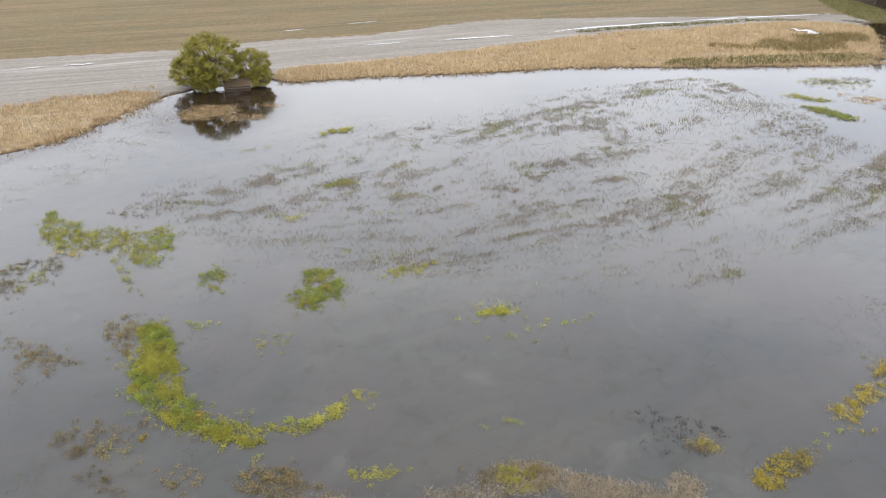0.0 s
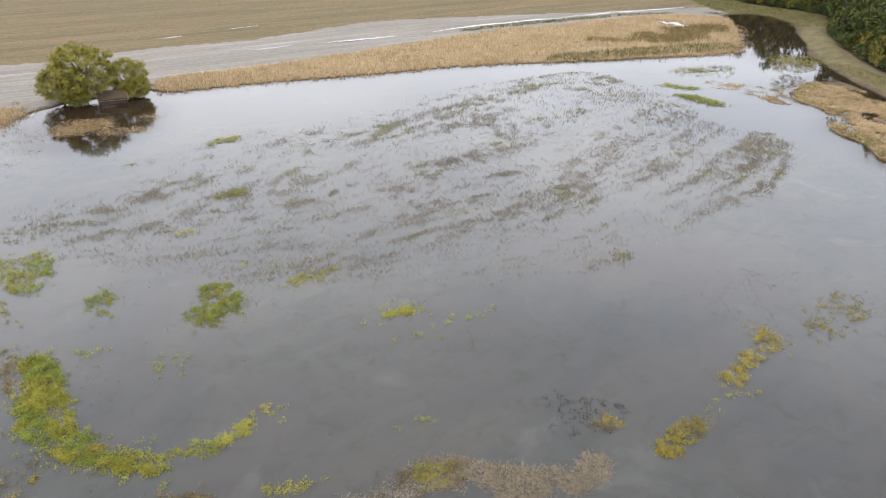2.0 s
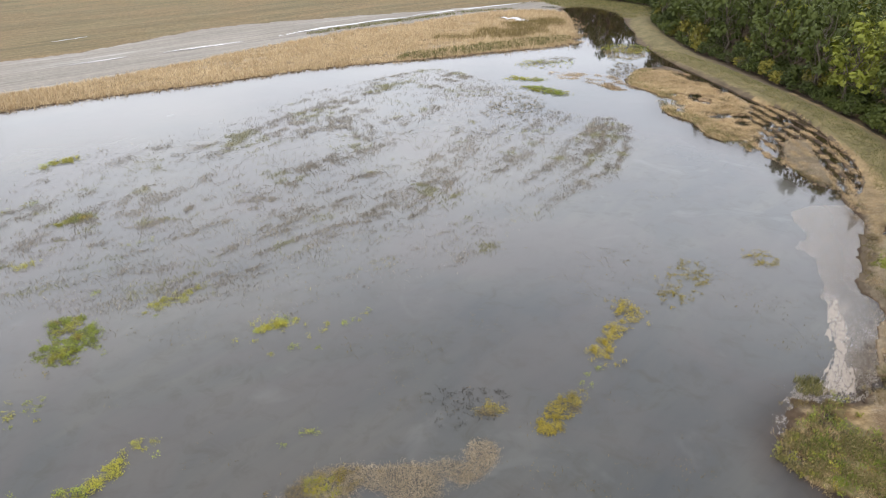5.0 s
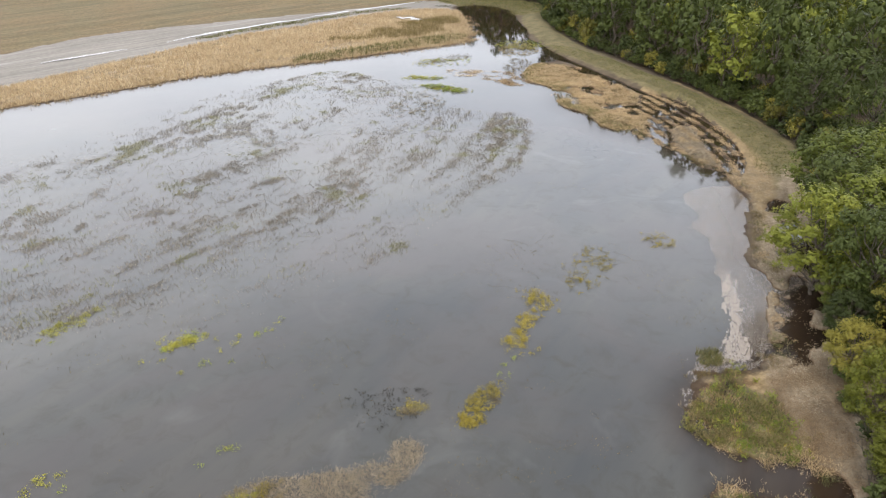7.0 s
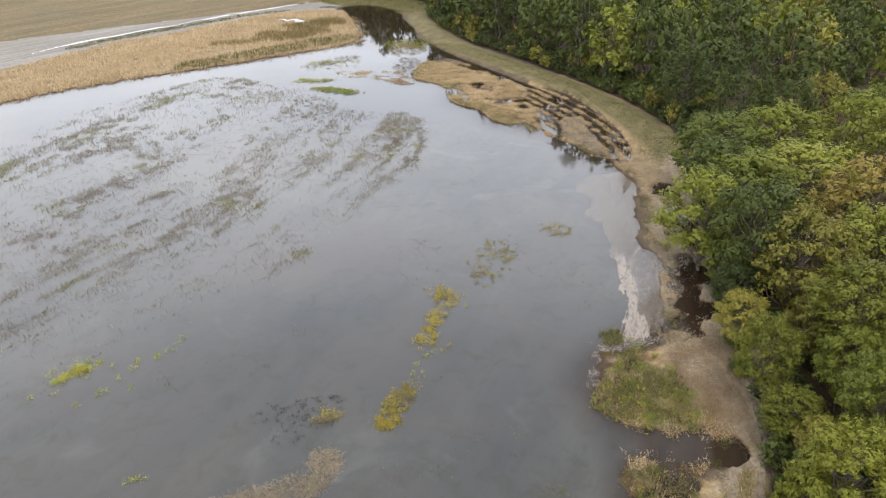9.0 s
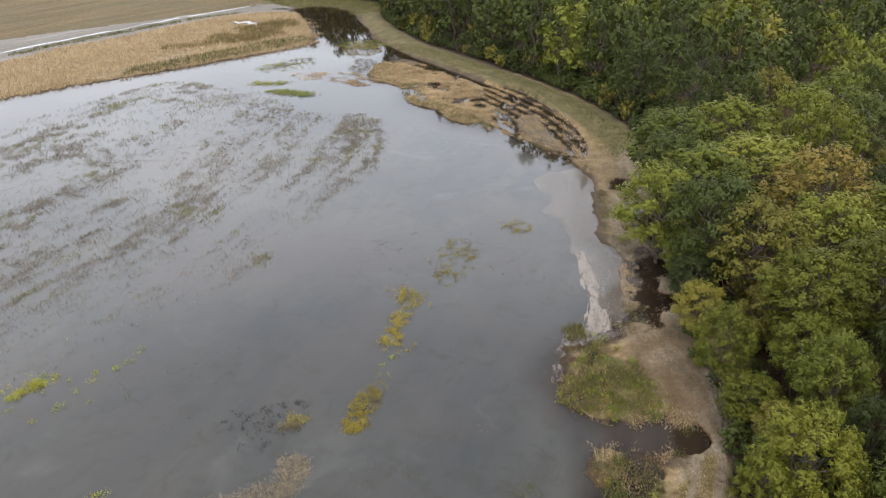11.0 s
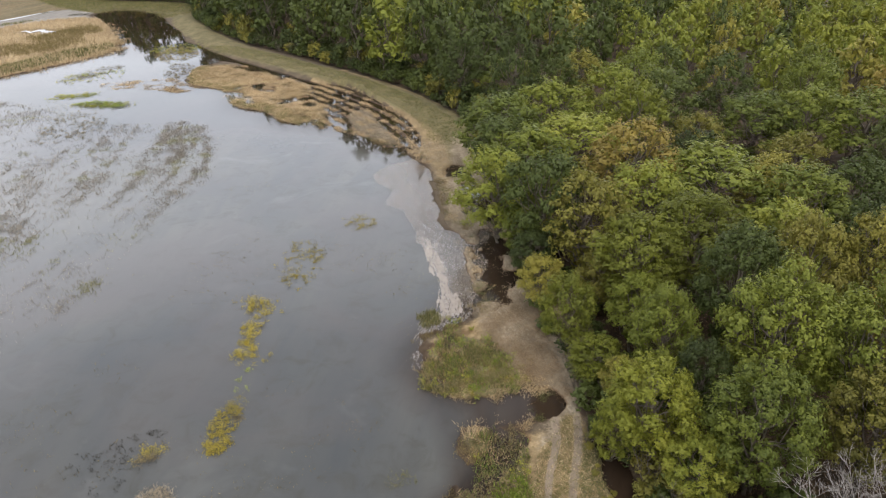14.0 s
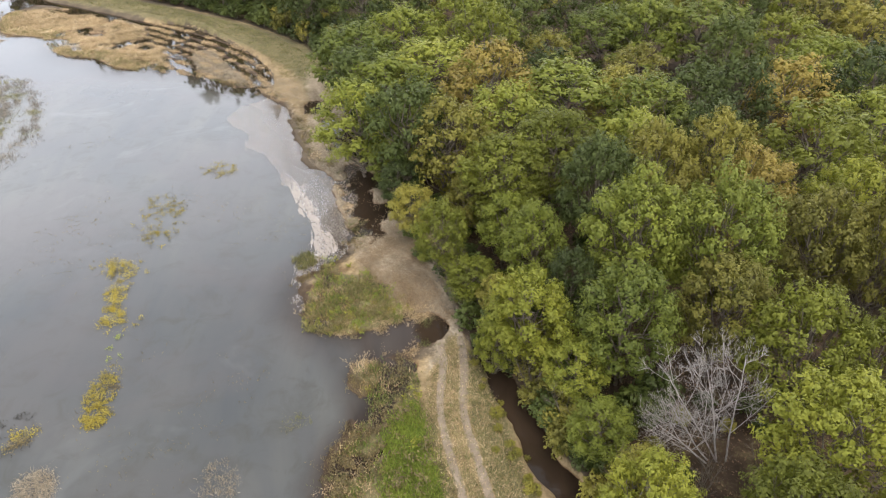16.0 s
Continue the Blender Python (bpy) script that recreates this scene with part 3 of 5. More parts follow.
def within(poly, n, seed, want=None):
    """Up to n places inside a patch; want(x, y) gives the chance of each."""
    r = np.random.default_rng(seed)
    lo, hi = poly.min(0), poly.max(0)
    p = lo + r.random((n * 3, 2)) * (hi - lo)
    keep = inside_dist(p[:, 0], p[:, 1], poly) < 0
    if want is not None:
        keep &= r.random(len(p)) < want(p[:, 0], p[:, 1])
    return p[keep][:n]


def blades(points, base, tall, wide, count, lean, seed):
    """Tufts of narrow upright blades at the points (n, 2)."""
    r = np.random.default_rng(seed)
    n = len(points) * count
    xy = np.repeat(points, count, 0) + r.normal(0, wide * 2.2 + 0.05 * lean, (n, 2))
    z0 = np.repeat(base, count)
    h = tall * (0.5 + 0.7 * r.random(n))
    a, b = r.random(n) * 2 * np.pi, r.random(n) * 2 * np.pi
    off = h[:, None] * lean * np.stack([np.cos(b), np.sin(b)], -1) * r.random(n)[:, None]
    w = wide * (0.6 + 0.8 * r.random(n))[:, None] * np.stack([np.cos(a), np.sin(a)], -1)
    v = np.empty((n, 3, 3))
    v[:, 0, :2], v[:, 1, :2], v[:, 2, :2] = xy - w / 2, xy + w / 2, xy + off
    v[:, 0, 2] = v[:, 1, 2] = z0
    v[:, 2, 2] = z0 + h
    return v.reshape(-1, 3), np.arange(3 * n).reshape(-1, 3)


def pads(points, base, rise, size, count, spread, seed, tilt=0.5):
    """Clusters of small leaves that float on or stand above the water."""
    r = np.random.default_rng(seed)
    n = len(points) * count
    c = np.empty((n, 3))
    c[:, :2] = np.repeat(points, count, 0) + r.normal(0, spread, (n, 2))
    c[:, 2] = np.repeat(base, count) + 0.015 + np.repeat(np.broadcast_to(rise, len(points)), count) * r.random(n) ** 1.5
    a = r.random(n) * 2 * np.pi
    s = size * (0.6 + 0.8 * r.random(n))
    u = np.stack([np.cos(a), np.sin(a), tilt * r.normal(0, 1, n)], -1) * s[:, None]
    w = np.stack([-np.sin(a), np.cos(a), tilt * r.normal(0, 1, n)], -1) * s[:, None] * 0.6
    v = np.stack([c - u / 2 - w / 2, c + u / 2, c - u * 0.3 + w / 2], 1)
    v[:, :, 2] = np.maximum(v[:, :, 2], np.repeat(base, count)[:, None] + 0.006)
    return v.reshape(-1, 3), np.arange(3 * n).reshape(-1, 3)


def stuff(name, made, mat, label, category):
    return tagged(new(name, mesh_from(name, *made, mat)), label, category, kind="stuff")


# ---- trees ----
def tube(points, radii, sides):
    """A tapered bent tube."""
    p, rr = np.asarray(points, float), np.asarray(radii, float)
    t = np.gradient(p, axis=0)
    t /= np.linalg.norm(t, axis=1, keepdims=True) + 1e-9
    ref = np.where(np.abs(t[:, 2:3]) > 0.8, np.array([[1.0, 0, 0]]), np.array([[0, 0, 1.0]]))
    u = np.cross(t, ref)
    u /= np.linalg.norm(u, axis=1, keepdims=True) + 1e-9
    w = np.cross(t, u)
    a = np.arange(sides) * 2 * np.pi / sides
    v = p[:, None] + rr[:, None, None] * (np.cos(a)[None, :, None] * u[:, None] + np.sin(a)[None, :, None] * w[:, None])
    i = np.arange(len(p) - 1)[:, None] * sides
    k = np.arange(sides)
    f = np.stack([i + k, i + (k + 1) % sides, i + sides + (k + 1) % sides, i + sides + k], -1).reshape(-1, 4)
    return v.reshape(-1, 3), f


def joined(pieces):
    vs, fs, n = [], [], 0
    for v, f in pieces:
        vs.append(v)
        fs.append(f + n)
        n += len(v)
    return np.vstack(vs), np.vstack(fs)


def bough(r, a, b, sag, n=5):
    """A wavering way from a to b."""
    t = np.linspace(0, 1, n)[:, None]
    p = np.asarray(a) * (1 - t) + np.asarray(b) * t
    p[:, 2] += sag * np.sin(t[:, 0] * np.pi)
    p[1:-1] += r.normal(0, 0.06 * np.linalg.norm(np.subtract(b, a)), (n - 2, 3))
    return p


def leaf_blades(r, c, out, size):
    """Pointed leaves at c that face roughly along out."""
    n = len(c)
    nn = out + r.normal(0, 0.2, (n, 3))
    nn /= np.linalg.norm(nn, axis=1, keepdims=True) + 1e-9
    u = np.cross(nn, r.normal(0, 1, (n, 3)))
    u /= np.linalg.norm(u, axis=1, keepdims=True) + 1e-9
    w = np.cross(nn, u)
    s = (np.broadcast_to(size, n) * (0.6 + 0.8 * r.random(n)))[:, None]
    v = np.stack([c - u * s * 0.5 - w * s * 0.32, c + u * s * 0.6, c - u * s * 0.35 + w * s * 0.36], 1)
    return v.reshape(-1, 3), np.arange(3 * n).reshape(-1, 3)


def spread_ways(r, n, low):
    """n directions spread evenly over a ball from its top down to the height low."""
    z = 1 - (1 - low) * (np.arange(n) + 0.5) / n
    a = np.arange(n) * 2.39996 + r.random() * 6.28
    d = np.stack([np.cos(a) * np.sqrt(1 - z * z), np.sin(a) * np.sqrt(1 - z * z), z], -1) + r.normal(0, 0.35 / math.sqrt(n), (n, 3))
    return d / np.linalg.norm(d, axis=1, keepdims=True)


def tree_meshes(seed, tall, wide, lobes, tufts, leaves, size, start=0.35, airy=0.0, sides=7, low=-0.62):
    """Trunk with limbs that part, and a billowing crown: round lobes, each clad in sprays of small leaves."""
    r = np.random.default_rng(seed)
    lean = r.normal(0, 0.03 * tall, 2)
    top = np.array([lean[0], lean[1], tall * 0.8])
    stem = bough(r, (0, 0, -0.4), top, 0, 7)
    wood = [tube(stem, np.linspace(0.018 * tall, 0.004 * tall, 7), min(sides, 6))]
    half, mid = tall * (1 - start) / 2, tall * (1 + start) / 2
    centres, radii = [], []
    for d in spread_ways(r, lobes, low):
        rl = wide * (0.105 + 0.075 * r.random()) * (24 / lobes) ** 0.4
        reach = 0.80 + 0.30 * r.random()
        c = np.array([d[0] * (wide / 2 - rl * 0.75) * reach + lean[0], d[1] * (wide / 2 - rl * 0.75) * reach + lean[1], mid + d[2] * (half - rl * 0.8) * (0.84 + 0.24 * r.random())])
        centres.append(c)
        radii.append(rl)
        foot = stem[0] + (top - stem[0]) * np.clip(c[2] / tall - 0.12 - 0.22 * r.random(), 0.14, 0.78)
        limb = bough(r, foot, c, -0.05 * tall * r.random(), 5)
        wood.append(tube(limb, np.array([0.008, 0.0065, 0.005, 0.0035, 0.002]) * tall, 4 if sides > 4 else 3))
        for w in spread_ways(r, 2, -0.2) if sides > 4 else ():
            tip = c + w * rl * 0.85
            wood.append(tube(bough(r, limb[3], tip, 0.05, 4), np.array([0.0028, 0.0022, 0.0015, 0.0007]) * tall, 3))
    centres, radii = np.array(centres), np.array(radii)
    cs, outs, sizes = [], [], []
    for k, (c, rl) in enumerate(zip(centres, radii)):
        d = spread_ways(r, tufts, -0.5)
        if airy:
            d = d[r.random(len(d)) > 0.45 * airy]
        tc = c + d * rl * (0.80 + 0.30 * r.random((len(d), 1)))
        gap = np.linalg.norm(tc[:, None] - centres, axis=2) / radii
        gap[:, k] = 9
        keep = gap.min(1) > 0.72
        d, tc = d[keep], tc[keep]
        n = len(d)
        if n:
            way = d * 0.8 + (0, 0, 0.55) + r.normal(0, 0.25, (n, 3))
            way /= np.linalg.norm(way, axis=1, keepdims=True)
            t = r.random((n, leaves, 1))
            side = r.normal(0, 1, (n, leaves, 3))
            p = tc[:, None] + way[:, None] * rl * 0.55 * (t - 0.6) + side * rl * (0.20 - 0.12 * t)
            o = d[:, None] * 0.8 + (0, 0, 0.35) + side * 0.22
            cs.append(p.reshape(-1, 3))
            outs.append(o.reshape(-1, 3))
            sizes.append(np.full(n * leaves, size))
        # leaves beneath the sprays close the lobe
        m = max(int(tufts * leaves * (0.24 - 0.07 * airy)), 8)
        e = r.normal(0, 1, (m, 3))
        e /= np.linalg.norm(e, axis=1, keepdims=True)
        e[:, 2] = np.maximum(e[:, 2], -0.35)
        cs.append(c + e * rl * (0.35 + 0.38 * r.random((m, 1))))
        outs.append(e * 0.7 + (0, 0, 0.2))
        sizes.append(np.full(m, size * 1.5))
    leaf = leaf_blades(r, np.vstack(cs), np.vstack(outs), np.concatenate(sizes))
    return joined(wood), leaf


def tree_kind(name, seed, tall, wide, lobes, tufts, leaves, size, colour, label, **more):
    """A tree as a thing with a trunk and a crown, standing at the origin."""
    wood, leaf = tree_meshes(seed, tall, wide, lobes, tufts, leaves, size, **more)
    root = tagged(new(name), label, "tree", "trees of the wood")
    part("trunk", mesh_from("trunk", *wood, MAT_BARK, smooth_shade=True), root)
    part("crown", mesh_from("crown", *leaf, LEAF[colour]), root)
    return root


def ground_at(x, y):
    return float(ground_near(x, y)[0])


def stand(ob, x, y, turn, size, high=1.0, sink=0.0, first=False):
    m = Matrix.Translation((x, y, max(ground_at(x, y), -0.3) - sink)) @ Matrix.Rotation(turn, 4, "Z") @ Matrix.Diagonal((size, size, size * high, 1))
    if first:
        ob.matrix_basis = m
        return ob
    return copy_thing(ob, m)


WORDS = {"green": "broad green leafy tree at the edge of wet woods", "deep": "dark green dense tree in the wood",
         "yellow": "yellow-green autumn tree with an airy crown", "olive": "olive and tan tree turning in autumn",
         "rust": "russet-tan autumn tree thinning in the wood"}
# trees seen singly, kind by kind: x, y and the crown's width
STANDS = {
    "green": [(93.3, 34.8, 10.5), (97.5, 17.4, 12), (100.2, 11, 11), (102.8, 4.5, 10), (72.3, 15.1, 10.2), (71.5, 6.6, 8.6), (62.7, 6.3, 6.6), (44.9, 3.3, 8), (46.5, -2.5, 8.8),
              (37.8, 2.6, 6.8), (77, 44.8, 8.4), (85, 41, 8.6), (60.1, 34.2, 7.6), (75.8, 33.3, 9.8), (68.8, 35.2, 8.4)],
    "deep": [(95.6, 29.3, 10.2), (76.7, 2.3, 9.2), (51.4, 7.6, 7.0), (83.2, -13.7, 9.8), (58.5, 28.6, 7), (76.7, -2, 7.2), (70.9, 39.9, 7.4)],
    "yellow": [(84.5, 29.6, 9), (53.3, 16.6, 9), (58.5, 13.1, 9.2), (66.3, -8.9, 11.4), (57.2, -11.2, 7.6), (37.2, 9.2, 6.2), (38.1, -8.3, 8.0),
               (39.4, -12.4, 6), (24.2, -0.6, 5.8), (30.4, -9.6, 7.8), (25.6, -7.4, 6), (104.4, -6.2, 11)],
    "olive": [(57.6, 23.7, 8.6), (56.4, 3.6, 7.4), (59.2, -0.6, 7), (74.4, 10, 8.4), (50.8, -8.9, 8.6), (50.5, -13.3, 7), (41, -3.2, 6.8), (115.4, -11.4, 12), (111.3, -17.2, 11)],
    "rust": [(71.3, 24.2, 11.2), (81.2, -6.7, 7.8), (55.8, -4.6, 7)],
}

# lower trees of the margin: x, y, width, kind, height
MARGIN = [(50.4, 24, 5.8, "olive", 7.0), (45.6, 18.9, 5.4, "yellow", 8.0), (42.8, 15.6, 4.4, "yellow", 5.5), (36.2, 11, 4.6, "yellow", 7.5), (35, 5.0, 5.4, "green", 7.0), (30.4, 2.6, 5.0, "green", 6.5), (54, 26.8, 4.6, "deep", 6.0),
          (57.6, 30, 5.2, "green", 7.5), (62.6, 33.6, 5.4, "green", 8.0), (67, 37, 5.4, "deep", 8.0), (72.5, 41.4, 5.6, "green", 8.5), (41, 12.4, 4.2, "olive", 5.0), (27, -0.6, 4.6, "olive", 6.0),
          (48.6, 14.6, 6.2, "green", 9.0), (52.4, 19.4, 5.6, "olive", 8.0), (45.4, 11.2, 5.6, "green", 8.5), (41.6, 7.4, 5.4, "deep", 8.0)]

kinds = {}


def tree_of(colour, level, variety):
    """The pattern tree of a colour, a fineness (0 near, 1 farther) and a variety; made when first asked for."""
    key = (colour, level, variety)
    fresh = key not in kinds
    if fresh:
        seed = 100 * list(WORDS).index(colour) + 10 * level + variety
        airy = {"yellow": 0.25, "rust": 0.4, "olive": 0.3}.get(colour, 0.0)
        shape = (36, 17, 27, 0.185) if level == 0 else (27, 13, 17, 0.25)
        kinds[key] = tree_kind("tree", seed, 12.5, 8.5, *shape, colour, WORDS[colour], airy=airy, start=0.15, low=-0.75, sides=6 if level == 0 else 4)
    return kinds[key], fresh


placed = []


def plant(x, y, wide, colour, level, r, high=None):
    ob, fresh = tree_of(colour, level, int(r.integers(3)))
    size = wide / 8.5
    tall = (high or 12.5 * (0.86 + 0.26 * r.random())) / 12.5
    stand(ob, x, y, r.random() * 6.28, size, tall / size, 0.1, fresh)
    placed.append((x, y, wide))


r_wood = np.random.default_rng(21)
for colour, spots in STANDS.items():
    for x, y, wide in spots:
        plant(x, y, wide, colour, 0 if math.hypot(x, y) < 62 else 1, r_wood, None if wide > 6.5 else 10.2)

# lower trees and bushes of the margin
for x, y, wide, colour, high in MARGIN:
    plant(x, y, wide, colour, 0, r_wood, high)

# the rest of the wood, filled in between and beyond
DEAD_AT = (33.6, -4.9)
cand = np.stack([r_wood.random(20000) * 290 + 10, r_wood.random(20000) * 370 - 70], -1)
cd, _, cside = line_dist(cand[:, 0], cand[:, 1], WOOD_EDGE)
dist = np.hypot(cand[:, 0], cand[:, 1])
good = (cside > 0) & (cd > 2.2) & (cand[:, 1] > -0.2 * cand[:, 0] - 11) & ((dist < 255) | ((dist < 310) & (cand[:, 1] > 170) & (cd < 26))) & (dist > 24)
cand, cd, dist = cand[good], cd[good], dist[good]
near_count = 0
far_pattern = [tree_meshes(900 + k, 12.5, 8.5, 15, 9, 7, 0.60, start=0.06, sides=4, low=-0.85) for k in range(4)]
far_leaf, far_wood, far_id = [], [], []
tones = {"green": 0, "deep": 1, "olive": 2, "yellow": 3, "rust": 4}
for (x, y), edge_d, d in zip(cand, cd, dist):
    wide = (6.2 + 3.6 * r_wood.random()) * float(1.0 + 0.22 * smooth(45, 75, y))
    gap = 0.34 if y > 150 else 0.45 if edge_d > 6 else 0.38
    if any((x - a) ** 2 + (y - b) ** 2 < (gap * (wide + w)) ** 2 for a, b, w in placed) or math.hypot(x - DEAD_AT[0], y - DEAD_AT[1]) < 4.6:
        continue
    pick = r_wood.random()
    tint = float(fbm(np.array([x]), np.array([y]), 30.0, 2)[0])
    if y > 175 or (edge_d < 9 and d > 60):
        colour = "deep" if pick < (0.85 if d > 80 else 0.4) else "green"
    elif y > 50:
        colour = "deep" if pick < 0.62 else "green" if pick < 0.9 else "olive"
    else:
        colour = "green" if pick < 0.46 else "yellow" if pick < 0.62 else "olive" if pick < 0.80 else "deep" if pick < 0.95 else "rust"
    high = (10.0 if edge_d < 5 and y < 45 else 12.3) * (0.76 + 0.46 * r_wood.random()) * float(1.0 + 0.32 * smooth(40, 75, y))
    if d < 122 and near_count < 230:
        plant(x, y, wide, colour, 0 if d < 48 else 1, r_wood, high)
        near_count += 1
    else:
        wood, leaf = far_pattern[int(r_wood.integers(4))]
        a = r_wood.random() * 6.28
        turn = np.array([[math.cos(a), math.sin(a), 0], [-math.sin(a), math.cos(a), 0], [0, 0, 1]])
        k = np.array([wide / 8.5, wide / 8.5, high / 12.5])
        far_leaf.append(((leaf[0] * k) @ turn + (x, y, 0.3), leaf[1]))
        far_wood.append(((wood[0] * k) @ turn + (x, y, 0.3), wood[1]))
        far_id.append(np.full(len(leaf[1]), tones[colour]))
        placed.append((x, y, wide))
far_woods = tagged(new("far_woods"), "deep mixed autumn woods reaching into the distance", "woods", kind="stuff")
part("crown", mesh_from("crown", *joined(far_leaf), [LEAF[c] for c in tones], np.concatenate(far_id)), far_woods)
part("trunk", mesh_from("trunk", *joined(far_wood), MAT_BARK), far_woods)


# ---- reeds, straw and drowned stubble ----
def heights(p):
    return ground_near(p[:, 0], p[:, 1])


REED_PUDDLE = curve([(89.5, 194), (95, 194.5), (97, 188.5), (101, 183.2), (98.2, 179.6), (92, 186)], True)
p = within(REED_RIGHT, 17000, 1, lambda x, y: (inside_dist(x, y, REED_PUDDLE) > 0) * (0.3 + 0.7 * smooth(0.25, 0.45, fbm(x, y, 6.0, 3))))
q = within(REED_LEFT, 6000, 2, lambda x, y: (x > -110) * 1.0)
for name, pts in (("reed_bed", p), ("reed_bed", q)):
    stuff(name, blades(pts, np.maximum(heights(pts), -0.1), 0.7, 0.10, 4, 0.8, 3), MAT_REED, "tan dry reeds standing along the flooded field", "reeds")

# thin reeds that fray the bed's margin
r_fr = np.random.default_rng(12)
rim = np.vstack([REED_RIGHT[:len(REED_RIGHT) // 2], REED_LEFT])
p = rim[r_fr.integers(len(rim), size=4200)]
p = p + r_fr.normal(0, 1.3, p.shape)
p = p[(fbm(p[:, 0], p[:, 1], 3.0, 3) > 0.44) & (p[:, 0] > -112)]
stuff("reed_fringe", blades(p, np.maximum(heights(p), -0.1), 0.6, 0.09, 4, 0.9, 13), MAT_REED, "thin dry reeds fraying into the shallows", "reeds")
p = within(MAT_EAST, 12000, 4, lambda x, y: smooth(-0.06, 0.1, ground_near(x, y)) * (0.15 + 0.85 * smooth(0.40, 0.54, fbm(x, y, 1.8, 3))))
q = within(MAT_EAST, 2600, 104, lambda x, y: smooth(-0.06, 0.1, ground_near(x, y)) * smooth(0.48, 0.62, fbm(x + 70, y, 5.0, 3)))
stuff("straw_mat", blades(q, np.maximum(heights(q), -0.02), 0.24, 0.075, 5, 3.0, 105), MAT_PADBROWN, "red-brown dead stalks among the matted straw", "straw")
stuff("straw_mat", blades(p, np.maximum(heights(p), -0.02), 0.22, 0.075, 5, 3.6, 5), MAT_STRAW, "matted tan straw lying along the flooded bank", "straw")
p = within(MAT_EAST, 1500, 14, lambda x, y: smooth(4.5, 0.5, -inside_dist(x, y, POND) * -1.0) * smooth(-0.1, 0.05, ground_near(x, y)))
stuff("bank_grass", blades(p, np.maximum(heights(p), -0.02), 0.35, 0.12, 5, 1.6, 15), MAT_GRASS, "olive grass along the waterline", "grass")
p = within(RUT_EAST, 7000, 16, lambda x, y: smooth(0.1, 0.7, np.sin(line_dist(x, y, LANE)[0] * 2 * np.pi / 2.0 + 2.5 * fbm(x, y, 9.0))) * smooth(0.38, 0.5, fbm(x, y, 1.6, 2)))
stuff("rut_straw", blades(p, np.maximum(heights(p), 0.01), 0.16, 0.075, 7, 2.2, 17), MAT_STRAW, "pale straw strewn along waterlogged wheel ruts", "straw")
p = within(TAN_PATCH, 2200, 116)
stuff("rut_straw", blades(p, np.maximum(heights(p), 0.0), 0.12, 0.06, 5, 3.0, 117), MAT_THATCH, "pale matted grass between the waterlogged ruts", "straw")
SHORE = curve([(80, 62), (76, 56), (70, 49.5), (63, 43.5), (55, 36.6), (50, 32), (47, 27), (44, 22), (52, 27), (60, 34), (70, 42.5), (79, 50), (84, 58)], True)
p = within(SHORE, 15000, 18, lambda x, y: smooth(-0.04, 0.05, ground_near(x, y)) * (0.25 + 0.75 * smooth(0.35, 0.6, fbm(x, y, 3.0, 3))))
stuff("bank_straw", blades(p, np.maximum(heights(p), 0.0), 0.10, 0.045, 5, 3.0, 19), MAT_THATCH, "trampled pale tan grass on the low wet bank", "straw")
p = within(SHORE, 5200, 118, lambda x, y: smooth(-0.30, -0.08, ground_near(x, y)) * smooth(0.0, -0.04, ground_near(x, y)) * smooth(0.42, 0.58, fbm(x, y, 1.7, 3)))
stuff("drowned_grass", blades(p, np.full(len(p), 0.0), 0.08, 0.05, 5, 3.0, 119), MAT_THATCH, "pale dead grass half under brown water", "grass")
p = within(curve([(107, 141), (108, 118), (104, 94), (99.5, 77), (92, 61), (86, 55), (82, 58), (90, 68), (96, 80), (100, 96), (102.5, 118), (104.5, 138)], True), 7000, 20)
stuff("bank_grass", blades(p, heights(p), 0.16, 0.10, 4, 1.8, 21), MAT_GRASS, "mown olive grass on the lane", "grass")
p = within(curve([(36.6, 15.6), (31, 14.4), (25, 10.8), (16, 4), (20, 0), (26, 4.5), (30.5, 8.2), (35, 11.5), (39, 15)], True), 5200, 22, lambda x, y: 1 - 0.85 * smooth(0.35, 0.2, np.abs(line_dist(x, y, LANE)[0] - 0.8)))
stuff("bank_grass", blades(p, heights(p), 0.16, 0.035, 6, 1.8, 23), MAT_GRASS, "olive and tan grass on the farm track", "grass")
p = within(curve([(36.6, 15.6), (31, 14.4), (25, 10.8), (16, 4), (20, 0), (26, 4.5), (30.5, 8.2), (35, 11.5), (39, 15)], True), 3200, 24, lambda x, y: 1 - 0.85 * smooth(0.35, 0.2, np.abs(line_dist(x, y, LANE)[0] - 0.8)))
stuff("bank_straw", blades(p, heights(p), 0.14, 0.035, 6, 2.0, 25), MAT_STRAW, "dry straw on the farm track", "straw")
p = within(curve([(-56, 126), (-54.5, 117), (-57, 106), (-64, 97), (-75, 84), (-58, 76), (-46, 92), (-44, 106), (-48, 121)], True), 2400, 26, lambda x, y: smooth(0.42, 0.6, fbm(x * 0.6, y * 1.3, 2.4, 3)))
stuff("drowned_reeds", blades(p, np.full(len(p), -0.02), 0.16, 0.06, 3, 3.0, 27), MAT_STEM, "scattered dead stems in the shallows by the reeds", "stubble")

